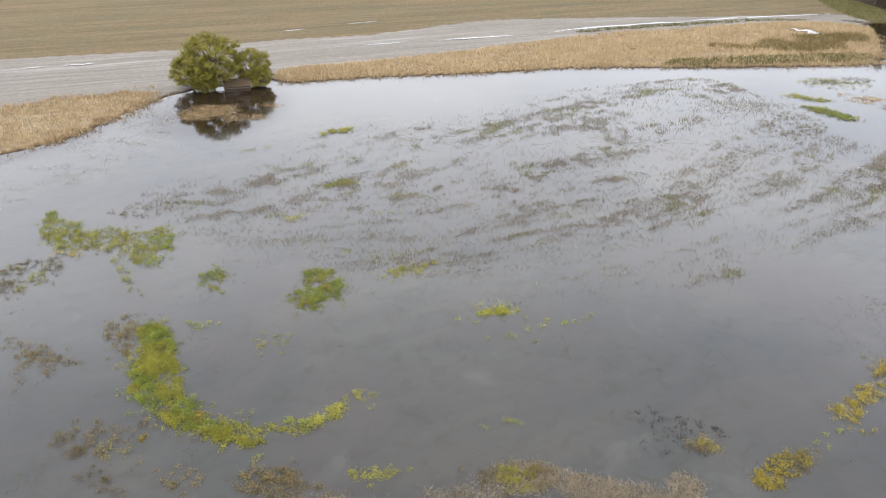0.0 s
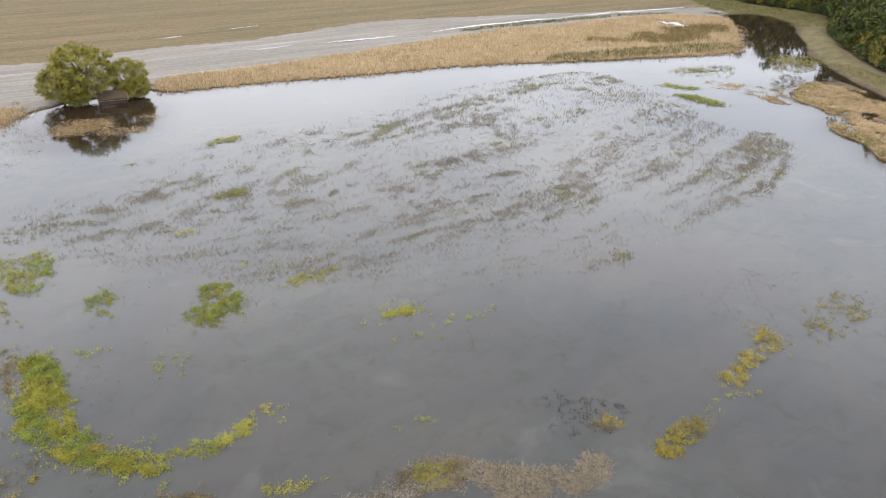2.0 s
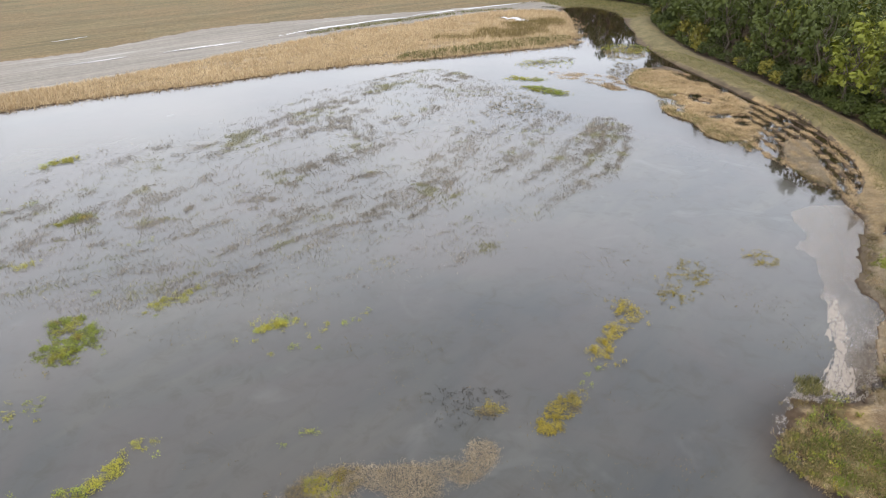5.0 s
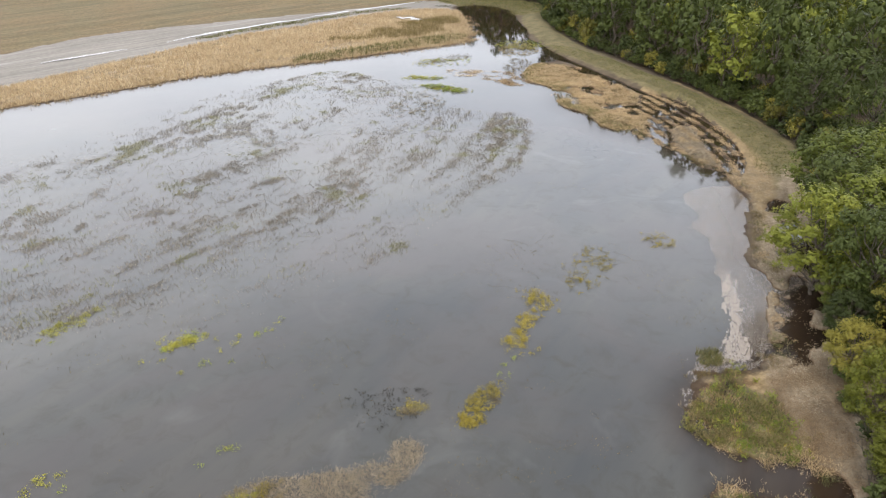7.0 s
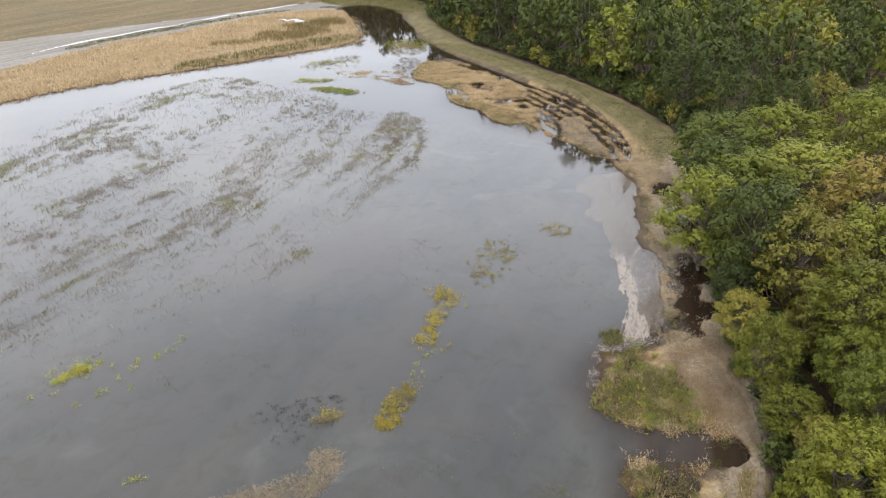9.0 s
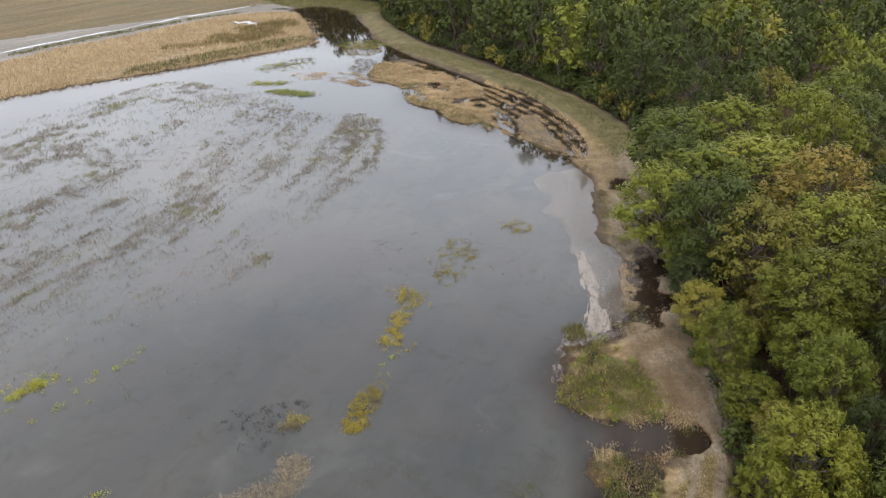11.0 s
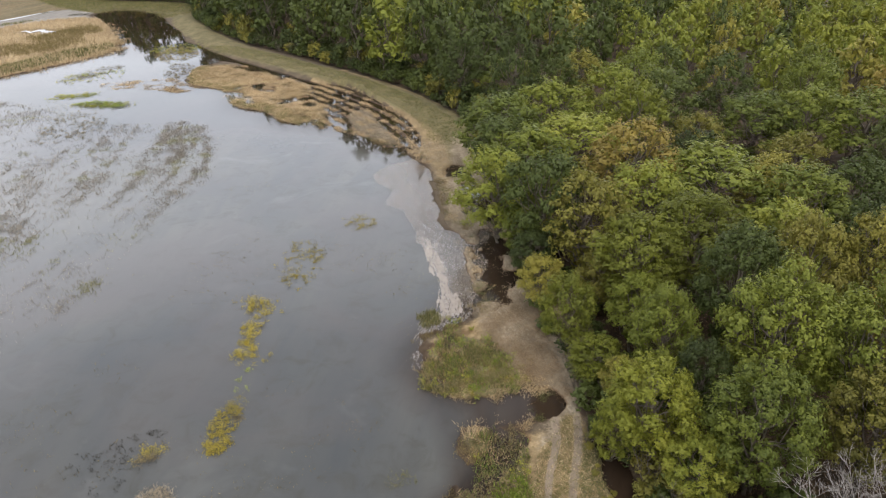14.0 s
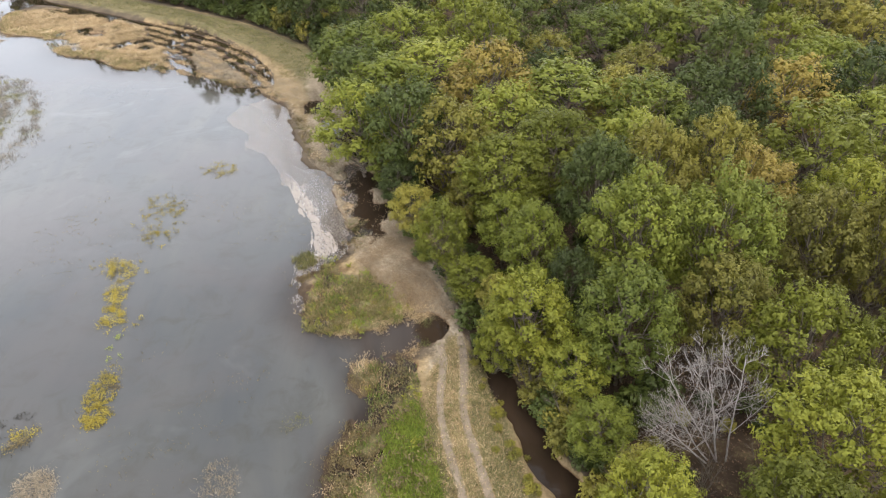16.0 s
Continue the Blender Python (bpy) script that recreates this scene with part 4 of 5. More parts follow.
# drowned stubble: loose broken rows that sweep round the field
SWEEPS = [
    [(3, 54), (13, 56.5), (23.9, 60.8), (30.3, 63.7), (38, 68), (43.5, 72.4), (49.7, 74.9), (55.8, 78.5), (62.4, 86), (65.6, 90.8), (68.5, 96.4)],
    [(-4, 58), (10, 60), (23.1, 64.5), (31.8, 69.8), (37, 74), (42.1, 77.1), (49, 80.9), (52.4, 84.1), (58.4, 89.2), (64.4, 95.5), (69.3, 100)],
    [(-12, 62), (3.4, 64.6), (13.2, 67.5), (22.7, 71.3), (28.9, 76.1), (37.7, 83), (46.8, 88.4), (55, 96.5), (63.5, 104)],
    [(-18, 66), (-5, 66.5), (3.4, 68.5), (13.2, 73.5), (22.5, 78.2), (29.2, 83), (34.6, 88.2), (45, 95.5), (61.5, 108.5)],
    [(-25, 68), (-8, 71), (2, 74), (11.3, 78.4), (18.3, 83.2), (27.9, 88.1), (36.6, 93.4), (45.6, 101.5), (60.5, 114)],
    [(-33, 71), (-12.4, 76), (-4, 80), (5.8, 88), (12.3, 92.2), (20.4, 96), (29, 103), (39.7, 113), (49.7, 120.5), (60, 126)],
    [(-39, 78), (-26, 81), (-20, 85), (-7.4, 94), (6.8, 106.8), (19.7, 116.7), (33, 129), (44, 137), (56, 141)],
    [(-44, 86), (-37.5, 89), (-29.5, 93), (-25.2, 98.7), (-18, 106.6), (-10, 113), (2, 120), (15, 129), (30, 138), (50, 144.5)],
]


def even(points, n=90):
    """The line through the points at n even steps."""
    c = curve(points, False, 20)
    s_ = np.concatenate([[0], np.cumsum(np.hypot(*np.diff(c, axis=0).T))])
    w = np.linspace(0, s_[-1], n)
    return np.stack([np.interp(w, s_, c[:, 0]), np.interp(w, s_, c[:, 1])], -1)


sweeps = np.array([even(c) for c in SWEEPS])
r_st = np.random.default_rng(31)
n = 900000
u, t = r_st.random(n) * (len(sweeps) - 1), r_st.random(n) * 89
i, k = u.astype(int), t.astype(int)
f, e = (u - i)[:, None], (t - k)[:, None]
q = (sweeps[i, k] * (1 - e) + sweeps[i, k + 1] * e) * (1 - f) + (sweeps[i + 1, k] * (1 - e) + sweeps[i + 1, k + 1] * e) * f
along, across = t / 89, u / (len(sweeps) - 1)
run, row = along * 100, u * 7.0
streak = fbm(run * 0.10, row, 1.3, 3)
broad = fbm(q[:, 0] + 200, q[:, 1], 17.0, 3)
tuft = fbm(run * 0.42, row + 90, 0.62, 3)
side_u = sweeps[i + 1, k] - sweeps[i, k]
side_t = sweeps[i, k + 1] - sweeps[i, k]
room = np.abs(side_u[:, 0] * side_t[:, 1] - side_u[:, 1] * side_t[:, 0])
room = np.clip(room / np.percentile(room, 88), 0, 1)
fade = smooth(0, 0.1, along) * smooth(1, 0.97, along) * smooth(1.0, 0.93, across) * (0.10 + 0.90 * np.maximum(smooth(0.10, 0.42, across + 0.25 * along - 0.05), smooth(0.45, 0.65, along)))
fade = fade * (1 - 0.85 * np.exp(-(((u - 1.55) / 0.16) ** 2))) * (1 - 0.7 * np.exp(-(((u - 4.55) / 0.12) ** 2)) * smooth(0.4, 0.6, along))
want = fade * room * 1.1 * (0.14 + 0.86 * smooth(0.46, 0.66, streak)) * (0.45 + 0.55 * smooth(0.40, 0.60, broad)) * (0.06 + 0.94 * smooth(0.45, 0.60, tuft))
pts = (q + r_st.normal(0, 0.2, (n, 2)))[r_st.random(n) < want]
# single streaks that stand out
STREAKS = [([(38, 68), (43.5, 72.4), (49.7, 74.9), (55.8, 78.5), (62.4, 86), (65.6, 90.8), (68, 95)], 0.6, 2600), ([(23.9, 60.8), (26.1, 61.6), (30.3, 63.9)], 0.7, 900),
           ([(49, 80.9), (52.4, 84.1), (58.4, 89.2), (64.4, 95.5)], 1.6, 3400), ([(22.3, 79.1), (25.7, 80.8), (29.1, 83.5), (32.8, 86.7)], 0.9, 1500), ([(37.7, 83), (41.5, 85.3), (46.8, 88.4)], 1.0, 1500),
           ([(13.3, 94.2), (20.4, 95.6), (23.9, 97.6), (29, 102.2)], 1.2, 2200), ([(46, 120.5), (50, 122), (58.7, 122.5)], 2.6, 2600), ([(33.3, 132), (38.6, 133.2), (47.5, 136.4)], 1.1, 1500),
           ([(36.6, 93.4), (42, 98), (45.6, 101)], 1.0, 1200), ([(-20.8, 106), (-17, 108.6), (-12, 112)], 1.0, 900), ([(7.6, 111.6), (16.3, 118.4), (21, 121.6)], 0.9, 1300)]
for line, wide_, count in STREAKS:
    c = even(line, 60)
    w = c[r_st.integers(60, size=count)] + r_st.normal(0, 1, (count, 2)) * wide_
    pts = np.vstack([pts, w[r_st.random(count) < 0.1 + 0.55 * smooth(0.44, 0.56, fbm(w[:, 0], w[:, 1] + 90, 1.2, 3))]])
pts = pts[inside_dist(pts[:, 0], pts[:, 1], POND) < -3]
olive = fbm(pts[:, 0] * 0.8 + 13, pts[:, 1] * 1.2, 4.0, 3) > 0.63
for some, m_, words in ((~olive, MAT_STEM, "grey-brown dead stems standing out of flood water"), (olive, MAT_OLIVESTEM, "olive drowned grass in streaks on the flood")):
    q = pts[some]
    stuff("drowned_stubble", blades(q, np.full(len(q), -0.02), 0.30, 0.045, 2, 1.2, 6), m_, words, "stubble")


# ---- floating and bank plants ----
MIXED = {"water_weed_green": (MAT_PAD, MAT_PADLIME, MAT_PADGOLD), "water_weed_lime": (MAT_PADLIME, MAT_PAD, MAT_PADLIME), "water_weed_gold": (MAT_PADGOLD, MAT_PADGOLD, MAT_PADBROWN),
         "water_weed_brown": (MAT_PADBROWN, MAT_PADBROWN, MAT_PAD), "dark_weed": (MAT_DARKWEED, MAT_DARKWEED, MAT_PADBROWN)}


def weed(name, outline, n, mat, label, rise=0.20, size=0.10, count=26, spread=0.16, seed=0, hollow=0.45, smooth_line=True, grain=2.0):
    poly = curve(outline, True, 4) if smooth_line else np.array(outline, float)
    lo, hi = poly.min(0) - 1.6, poly.max(0) + 1.6
    r = np.random.default_rng(50 + seed)
    p = lo + r.random((n * 8, 2)) * (hi - lo)
    rag = inside_dist(p[:, 0], p[:, 1], poly) + 1.3 * (fbm(p[:, 0] + 31 * seed, p[:, 1], 1.6, 4) - 0.5)
    chance = smooth(0.15, -0.25, rag) * (0.35 + 0.65 * smooth(hollow - 0.12, hollow + 0.12, fbm(p[:, 0] + 9 * seed, p[:, 1], grain, 3) + 0.12))
    chance = chance + 0.05 * smooth(1.4, 0.2, rag)
    lump = fbm(p[:, 0] + 3 * seed, p[:, 1] + 60, 0.7, 2)
    keep = r.random(len(p)) < chance * (0.22 + 0.78 * smooth(0.32, 0.48, lump))
    p, lump = p[keep][:n], lump[keep][:n]
    tone = fbm(p[:, 0] + 17 * seed, p[:, 1], 3.2, 3)
    mats = MIXED[mat.name]
    made = []
    for k, (lo, hi) in enumerate(((-1, 0.54), (0.54, 0.75), (0.75, 2))):
        some = (tone >= lo) & (tone < hi)
        q = p[some]
        if len(q):
            made.append(pads(q, np.maximum(heights(q), 0.0), rise * (0.4 + 2.0 * smooth(0.40, 0.7, lump[some])), size, count, spread, seed + 300 * k) + (k,))
    ids = np.concatenate([np.full(len(f), k) for _, f, k in made])
    v, f = joined([(a, b) for a, b, _ in made])
    return tagged(new(name, mesh_from(name, v, f, mats, ids)), label, "water plants", kind="stuff")


GREENISH = "yellow-green water weed floating in a raft on the flood"
WEEDS = [
    ([(-45.8, 70.2), (-48.2, 75.7), (-48.1, 77.8), (-45.6, 75.1), (-43.2, 74.6), (-41.6, 72.1), (-38, 73.4), (-35.2, 72.1), (-32.6, 73.9), (-30.7, 70.7), (-30.2, 66.7), (-30.9, 63.9), (-33.2, 64.6), (-35.5, 67.2), (-39.8, 67.9), (-42.6, 67.9)], 900, MAT_PAD, 0.52),
    ([(-35.9, 65.4), (-34.4, 64.6), (-29.9, 58.7), (-30.4, 58.3)], 60, MAT_PAD, 0.45),
    ([(-25.4, 62.7), (-24, 63.8), (-22.7, 62.1), (-23, 59.3), (-24.7, 60.4)], 80, MAT_PADLIME, 0.5),
    ([(-14.7, 63.1), (-13, 63.8), (-11.1, 61.9), (-10.4, 57.8), (-11.8, 56.2), (-14, 56.2), (-15.7, 58.6), (-14.1, 59.7)], 400, MAT_PAD, 0.25),
    ([(-42.9, 67.4), (-40.2, 66.9), (-39.9, 66.1), (-42.1, 66.3)], 20, MAT_PADGOLD, 0.4),
    ([(-16.6, 40.4), (-14.8, 40.2), (-12.2, 39.8), (-10.2, 40), (-10, 39.5), (-12, 39.2), (-14.1, 39.3), (-16.4, 39.8)], 90, MAT_PAD, 0.3),
    ([(-14.5, 40.9), (-12.4, 41), (-10.2, 40.5), (-10.3, 40.2), (-12.7, 40.5)], 60, MAT_PADLIME, 0.3),
    ([(-26.1, 53.3), (-25, 52.4), (-21.6, 46.7), (-21.9, 46.3)], 30, MAT_PADLIME, 0.4),
    ([(-6.4, 61.8), (-2.2, 64.2), (-1.6, 65.2), (-3.5, 64.6), (-6.4, 62.8)], 130, MAT_PAD, 0.25),
    ([(2.2, 54.2), (4, 55), (6.6, 55.4), (6.2, 56.4), (3, 55.8)], 130, MAT_PADLIME, 0.35),
    ([(2.5, 50.8), (8, 52.2), (13.6, 54.6), (13.2, 55.6), (7, 53.4), (2.5, 51.8)], 26, MAT_PAD, 0.5),
    ([(-28, 52.7), (-26.1, 53.2), (-24.3, 50.7), (-22.7, 47.5), (-21.3, 44.2), (-19.8, 42.5), (-18.4, 41), (-16.7, 40.1), (-15.2, 39.2), (-13.1, 38.4), (-14.2, 37.7), (-15.5, 38.1), (-17.6, 38.9), (-20.7, 40.1), (-23.2, 41.7),
      (-24.9, 43.4), (-26.1, 46.7), (-26.7, 49.8)], 1700, MAT_PAD, 0.40),
    ([(-16.4, 85.6), (-13, 86.6), (-12.6, 88), (-15, 87.6)], 130, MAT_PAD, 0.25),
    ([(-20.2, 106.6), (-16.4, 108.8), (-15.6, 110.6), (-19, 109.4)], 130, MAT_PAD, 0.25),
    ([(62.5, 122), (66.6, 115.2), (69, 116), (67, 121), (64.5, 123)], 380, MAT_PAD, 0.2),
    ([(62.5, 129.5), (68, 125.8), (69.5, 127), (64.5, 130.6)], 160, MAT_PAD, 0.25),
    ([(25.4, 37.6), (24.3, 35.7), (22.5, 34.3), (21.2, 34.2), (20.7, 35.4), (22.2, 36.5)], 130, MAT_PADGOLD, 0.5),
    ([(36.5, 48.3), (37.1, 45.6), (35, 44), (33.4, 43.5), (31.2, 40.9), (29.7, 40.8), (29.4, 42.3), (32.2, 44.4), (34.1, 46)], 190, MAT_PADGOLD, 0.54),
    ([(47, 52.7), (49, 51.1), (46.2, 47.6), (41.5, 45.6), (40.6, 48.1)], 90, MAT_PADGOLD, 0.58),
    ([(53.6, 51.5), (57.6, 51.1), (55.4, 47.6), (53.9, 49.1)], 40, MAT_PADGOLD, 0.58),
    ([(26.2, 37.6), (29.2, 39.4), (28.6, 40.0), (26, 38.6)], 14, MAT_PADLIME, 0.5),
    ([(-10.5, 40.4), (-8, 43.8), (-6.4, 43), (-8.8, 40.2)], 70, MAT_PADLIME, 0.52),
    ([(-46, 64), (-42, 66), (-40, 62), (-44, 58)], 130, MAT_PADBROWN, 0.55),
    ([(-39.6, 51), (-36.1, 50.2), (-30.6, 47.8), (-30.8, 46.3), (-34.2, 44.8), (-37.7, 47.8)], 90, MAT_PADBROWN, 0.56),
    ([(-28.6, 39), (-26.4, 39.6), (-22.6, 39.6), (-23.7, 37.3), (-25.5, 36.7), (-27.7, 37.3)], 60, MAT_PADBROWN, 0.56),
    ([(-6.8, 34.6), (-3.2, 35), (-3.6, 36), (-6, 35.8)], 30, MAT_PAD, 0.5),
    ([(17, 37.4), (19.4, 37.6), (19.2, 38.8), (17.2, 38.6)], 50, MAT_PADGOLD, 0.45),
    ([(-19.5, 76), (-17.5, 77), (-17, 76.4), (-19, 75.4)], 22, MAT_PAD, 0.3),
    ([(-8.6, 77.5), (-6.8, 78.4), (-6.6, 77.8), (-8.4, 77)], 16, MAT_PAD, 0.3),
    ([(-11.8, 67.4), (-10.4, 68.4), (-10, 67.6), (-11.4, 66.8)], 14, MAT_PADLIME, 0.3),
    ([(-24, 92), (-20, 94), (-19.4, 93), (-23.4, 91)], 26, MAT_PAD, 0.4),
    ([(-31, 100), (-27, 101.6), (-26.4, 100.6), (-30.4, 99)], 22, MAT_PAD, 0.4),
    ([(-30.8, 52.4), (-30.3, 54.7), (-28.6, 53.6), (-27, 50.3), (-26.8, 47.8), (-29, 49.8)], 90, MAT_PADBROWN, 0.45),
    ([(96, 148.5), (103, 151), (108, 146), (104, 140), (98, 142)], 260, MAT_PAD, 0.5),
    ([(69, 139.5), (74, 143), (83, 138), (79, 134), (73, 136)], 150, MAT_PAD, 0.56),
    ([(84, 127), (92, 134), (94, 130), (87, 122)], 160, MAT_PADBROWN, 0.52),
    ([(48, 108), (56, 118), (63, 116), (58, 106)], 200, MAT_PADBROWN, 0.6),
    ([(-41, 77), (-36, 82), (-33, 79), (-36, 76)], 60, MAT_PADBROWN, 0.55),
]
SPARSE = [
    ([(-47.1, 64.3), (-44.4, 63.7), (-43.7, 61.4), (-45.4, 61.4)], 22, MAT_PADBROWN, 0.5),
    ([(-23.2, 41.2), (-20.9, 41.8), (-20.4, 40.5), (-22.8, 40.2)], 18, MAT_PADBROWN, 0.5),
    ([(-24.8, 37.8), (-22.3, 38.7), (-22.5, 37.3), (-23.9, 36.7)], 18, MAT_PADGOLD, 0.5),
    ([(-20.7, 36.8), (-16.8, 35.7), (-16.3, 34.2), (-18.2, 33.1), (-19.9, 34.7)], 24, MAT_PADBROWN, 0.55),
    ([(-14.1, 35.7), (-11.4, 35.8), (-8.8, 34.2), (-7.1, 33.2), (-13.4, 33.1)], 130, MAT_PADBROWN, 0.5),
    ([(-28.3, 38.4), (-25.7, 37.3), (-25.3, 34.6), (-22.7, 33.1), (-21.6, 34.2)], 46, MAT_PADBROWN, 0.55),
    ([(-16.8, 51.2), (-14.3, 52.1), (-14.2, 49.1), (-16.5, 48.7)], 14, MAT_PADLIME, 0.55),
    ([(-23.4, 53.8), (-21.2, 54), (-20.8, 52.9), (-22.8, 52.7)], 12, MAT_PADLIME, 0.5),
    ([(72, 139), (77.9, 143.3), (82.4, 143.5), (85.5, 141.1), (78, 138.4)], 110, MAT_PADBROWN, 0.5),
    ([(96.8, 146.3), (104.5, 146.3), (100.9, 136.7), (94.4, 135.7), (92.8, 139.1)], 380, MAT_PADBROWN, 0.4),
    ([(2, 40), (6, 41), (5.4, 39.6)], 5, MAT_PADLIME, 0.5),
    ([(0.9, 34.3), (3.1, 36.2), (6, 36.4), (8.6, 35.4), (6, 34), (2, 33.4)], 70, MAT_PADBROWN, 0.5),
    ([(3.2, 35.2), (6.4, 36.2), (6, 35), (3.6, 34.6)], 30, MAT_PADGOLD, 0.5),
]
for line in ([(74, 131.7), (79.3, 128.9), (77.6, 124), (72.5, 126.8)], [(76.5, 126.7), (84.1, 125.2), (82.3, 117.5), (77.8, 118.1)], [(79.1, 120), (83.7, 117.5), (82.2, 113.5), (77.9, 115.2)]):
    p = within(curve(line, True), 420, 214, lambda x, y: smooth(0.42, 0.58, fbm(x, y, 2.2, 3)))
    stuff("drifted_reeds", blades(p, np.full(len(p), 0.0), 0.12, 0.09, 4, 4.0, 215), MAT_STRAW, "thin tan straw adrift before the flooded bank", "drift")
for k, (outline, n, mat, hollow) in enumerate(WEEDS + SPARSE):
    lab = {"water_weed_green": GREENISH, "water_weed_lime": "bright lime-green water weed afloat", "water_weed_gold": "golden-yellow water weed in a sparse raft",
           "water_weed_brown": "brown withered water weed on the flood", "dark_weed": "dark dead weed heads standing in water"}[mat.name]
    weed("water_weed", outline, n, mat, lab, seed=k + 1, hollow=hollow)

p = within(curve([(14.8, 42.4), (17.2, 41.4), (20.4, 40.2), (19.8, 38.4), (17.1, 36.7), (14.6, 37.2), (13.6, 39)], True), 95, 78)
stuff("water_weed", pads(p, np.zeros(len(p)), 0.16, 0.085, 9, 0.12, 79, 0.8), MAT_DARKWEED, "dark dead weed heads standing in water", "water plants")

def ragged(x, y):
    """How full the islet's growth stands: gone towards an uneven rim."""
    return smooth(0.1, -0.7, inside_dist(x, y, ISLAND) + 0.5 + 3.4 * (fbm(x + 11, y, 1.9, 3) - 0.5))


# the straw hummock in the shallows and the green bank plants
MOUND = curve([(-12, 33), (-4, 33.6), (0.9, 34.3), (3.1, 36.2), (5.8, 36.5), (8.4, 35.6), (11, 34.8), (13.9, 34.4), (15.9, 35.4), (17, 34.8), (16.6, 33.3), (13, 31.6), (4, 31), (-8, 30.5)], True)
p = within(MOUND, 5200, 80, lambda x, y: smooth(0.38, 0.55, fbm(x, y, 2.5, 3)) * (0.35 + 0.65 * smooth(2, 6, x)))
stuff("straw_hummock", blades(p, np.full(len(p), -0.02), 0.16, 0.03, 6, 3.0, 81), MAT_THATCH, "pale flattened straw heaped in shallow water", "straw")
weed("bank_weed", ISLAND, 90, MAT_PAD, "green marsh plants on a muddy islet", rise=0.28, size=0.13, seed=90, hollow=0.55, smooth_line=False, grain=1.2)
weed("bank_weed", ISLAND, 130, MAT_PADBROWN, "brown marsh plants on a muddy islet", rise=0.28, size=0.13, seed=91, hollow=0.5, smooth_line=False, grain=1.2)
p = within(ISLAND, 1100, 198, lambda x, y: ragged(x, y) * smooth(0.48, 0.6, fbm(x + 90, y, 1.2, 3)))
stuff("islet_grass", blades(p, np.maximum(heights(p), 0.0), 0.35, 0.06, 5, 1.2, 199), MAT_LAWN, "fresh green grass in patches on the islet", "grass")
p = within(ISLAND, 700, 200, lambda x, y: ragged(x, y) * smooth(0.45, 0.6, fbm(x + 120, y, 1.2, 3)))
stuff("islet_grass", blades(p, np.maximum(heights(p), 0.0), 0.35, 0.05, 5, 1.4, 201), MAT_STRAW, "withered tan grass on the islet", "grass")
p = within(ISLAND, 2400, 192, lambda x, y: ragged(x, y) * smooth(0.4, 0.6, fbm(x, y, 1.3, 3)))
stuff("islet_sedge", blades(p, np.maximum(heights(p), 0.0), 0.36, 0.055, 5, 1.2, 193), MAT_GRASS, "dark olive sedge in tussocks on the islet", "grass")
p = within(ISLAND, 420, 194, lambda x, y: ragged(x, y) * smooth(0.45, 0.6, fbm(x + 50, y, 1.3, 3)))
stuff("islet_sedge", blades(p, np.maximum(heights(p), 0.0), 0.3, 0.05, 5, 1.2, 195), MAT_DARKWEED, "blackened dead sedge on the islet", "grass")
p = within(curve([(42.2, 31.2), (43.2, 32.8), (44.8, 32.2), (43.8, 30.8)], True), 160, 196)
stuff("islet_sedge", blades(p, np.full(len(p), 0.0), 0.45, 0.05, 5, 1.0, 197), MAT_GRASS, "small clump of sedge off the islet", "grass")
p = within(curve([(20.2, 25.2), (21.3, 25.2), (22.1, 24), (19.9, 22.2), (19.1, 24.3)], True), 130, 206, lambda x, y: smooth(0.4, 0.55, fbm(x, y, 0.8, 2)))
stuff("drowned_grass", blades(p, np.full(len(p), -0.02), 0.22, 0.025, 8, 1.6, 207), MAT_THATCH, "pale dead tuft standing in shallow water", "grass")
p = within(curve([(26.2, 22.9), (27.5, 22), (26.7, 21), (25.7, 22.1)], True), 30, 208)
stuff("drowned_grass", blades(p, np.full(len(p), -0.02), 0.22, 0.03, 8, 1.6, 209), MAT_GRASS, "small olive tuft standing in shallow water", "grass")
LUSH = curve([(29.2, 16.2), (30.8, 14.9), (26, 11.6), (20, 8), (17, 8.5), (22, 13), (25, 14.6)], True)
p = within(LUSH, 8500, 202, lambda x, y: 0.45 + 0.55 * smooth(0.35, 0.55, fbm(x, y, 2.2, 3)))
stuff("lush_grass", blades(p, np.maximum(heights(p), 0.0), 0.3, 0.085, 4, 1.1, 203), MAT_LAWN, "bright green rank grass beside the farm track", "grass")
p = within(GREEN_BANK, 1500, 210, lambda x, y: smooth(0.45, 0.6, fbm(x + 80, y, 1.4, 3)))
stuff("bank_grass", blades(p, np.maximum(heights(p), 0.0), 0.32, 0.05, 5, 1.2, 211), MAT_LAWN, "green grass in tussocks on the wet bank", "grass")
p = within(GREEN_BANK, 1800, 212, lambda x, y: smooth(0.42, 0.6, fbm(x + 20, y, 1.4, 3)))
stuff("bank_grass", blades(p, np.maximum(heights(p), 0.0), 0.30, 0.05, 5, 1.3, 213), MAT_GRASS, "olive grass in tussocks on the wet bank", "grass")
p = within(GREEN_BANK, 1600, 204, lambda x, y: smooth(0.35, 0.55, fbm(x + 40, y, 1.6, 3)))
stuff("bank_grass", blades(p, np.maximum(heights(p), 0.0), 0.3, 0.05, 4, 1.4, 205), MAT_STRAW, "withered tan grass beside the farm track", "grass")
weed("bank_weed", GREEN_BANK, 300, MAT_PADBROWN, "withered brown herbs beside the farm track", rise=0.4, size=0.15, seed=93, hollow=0.45, smooth_line=False)

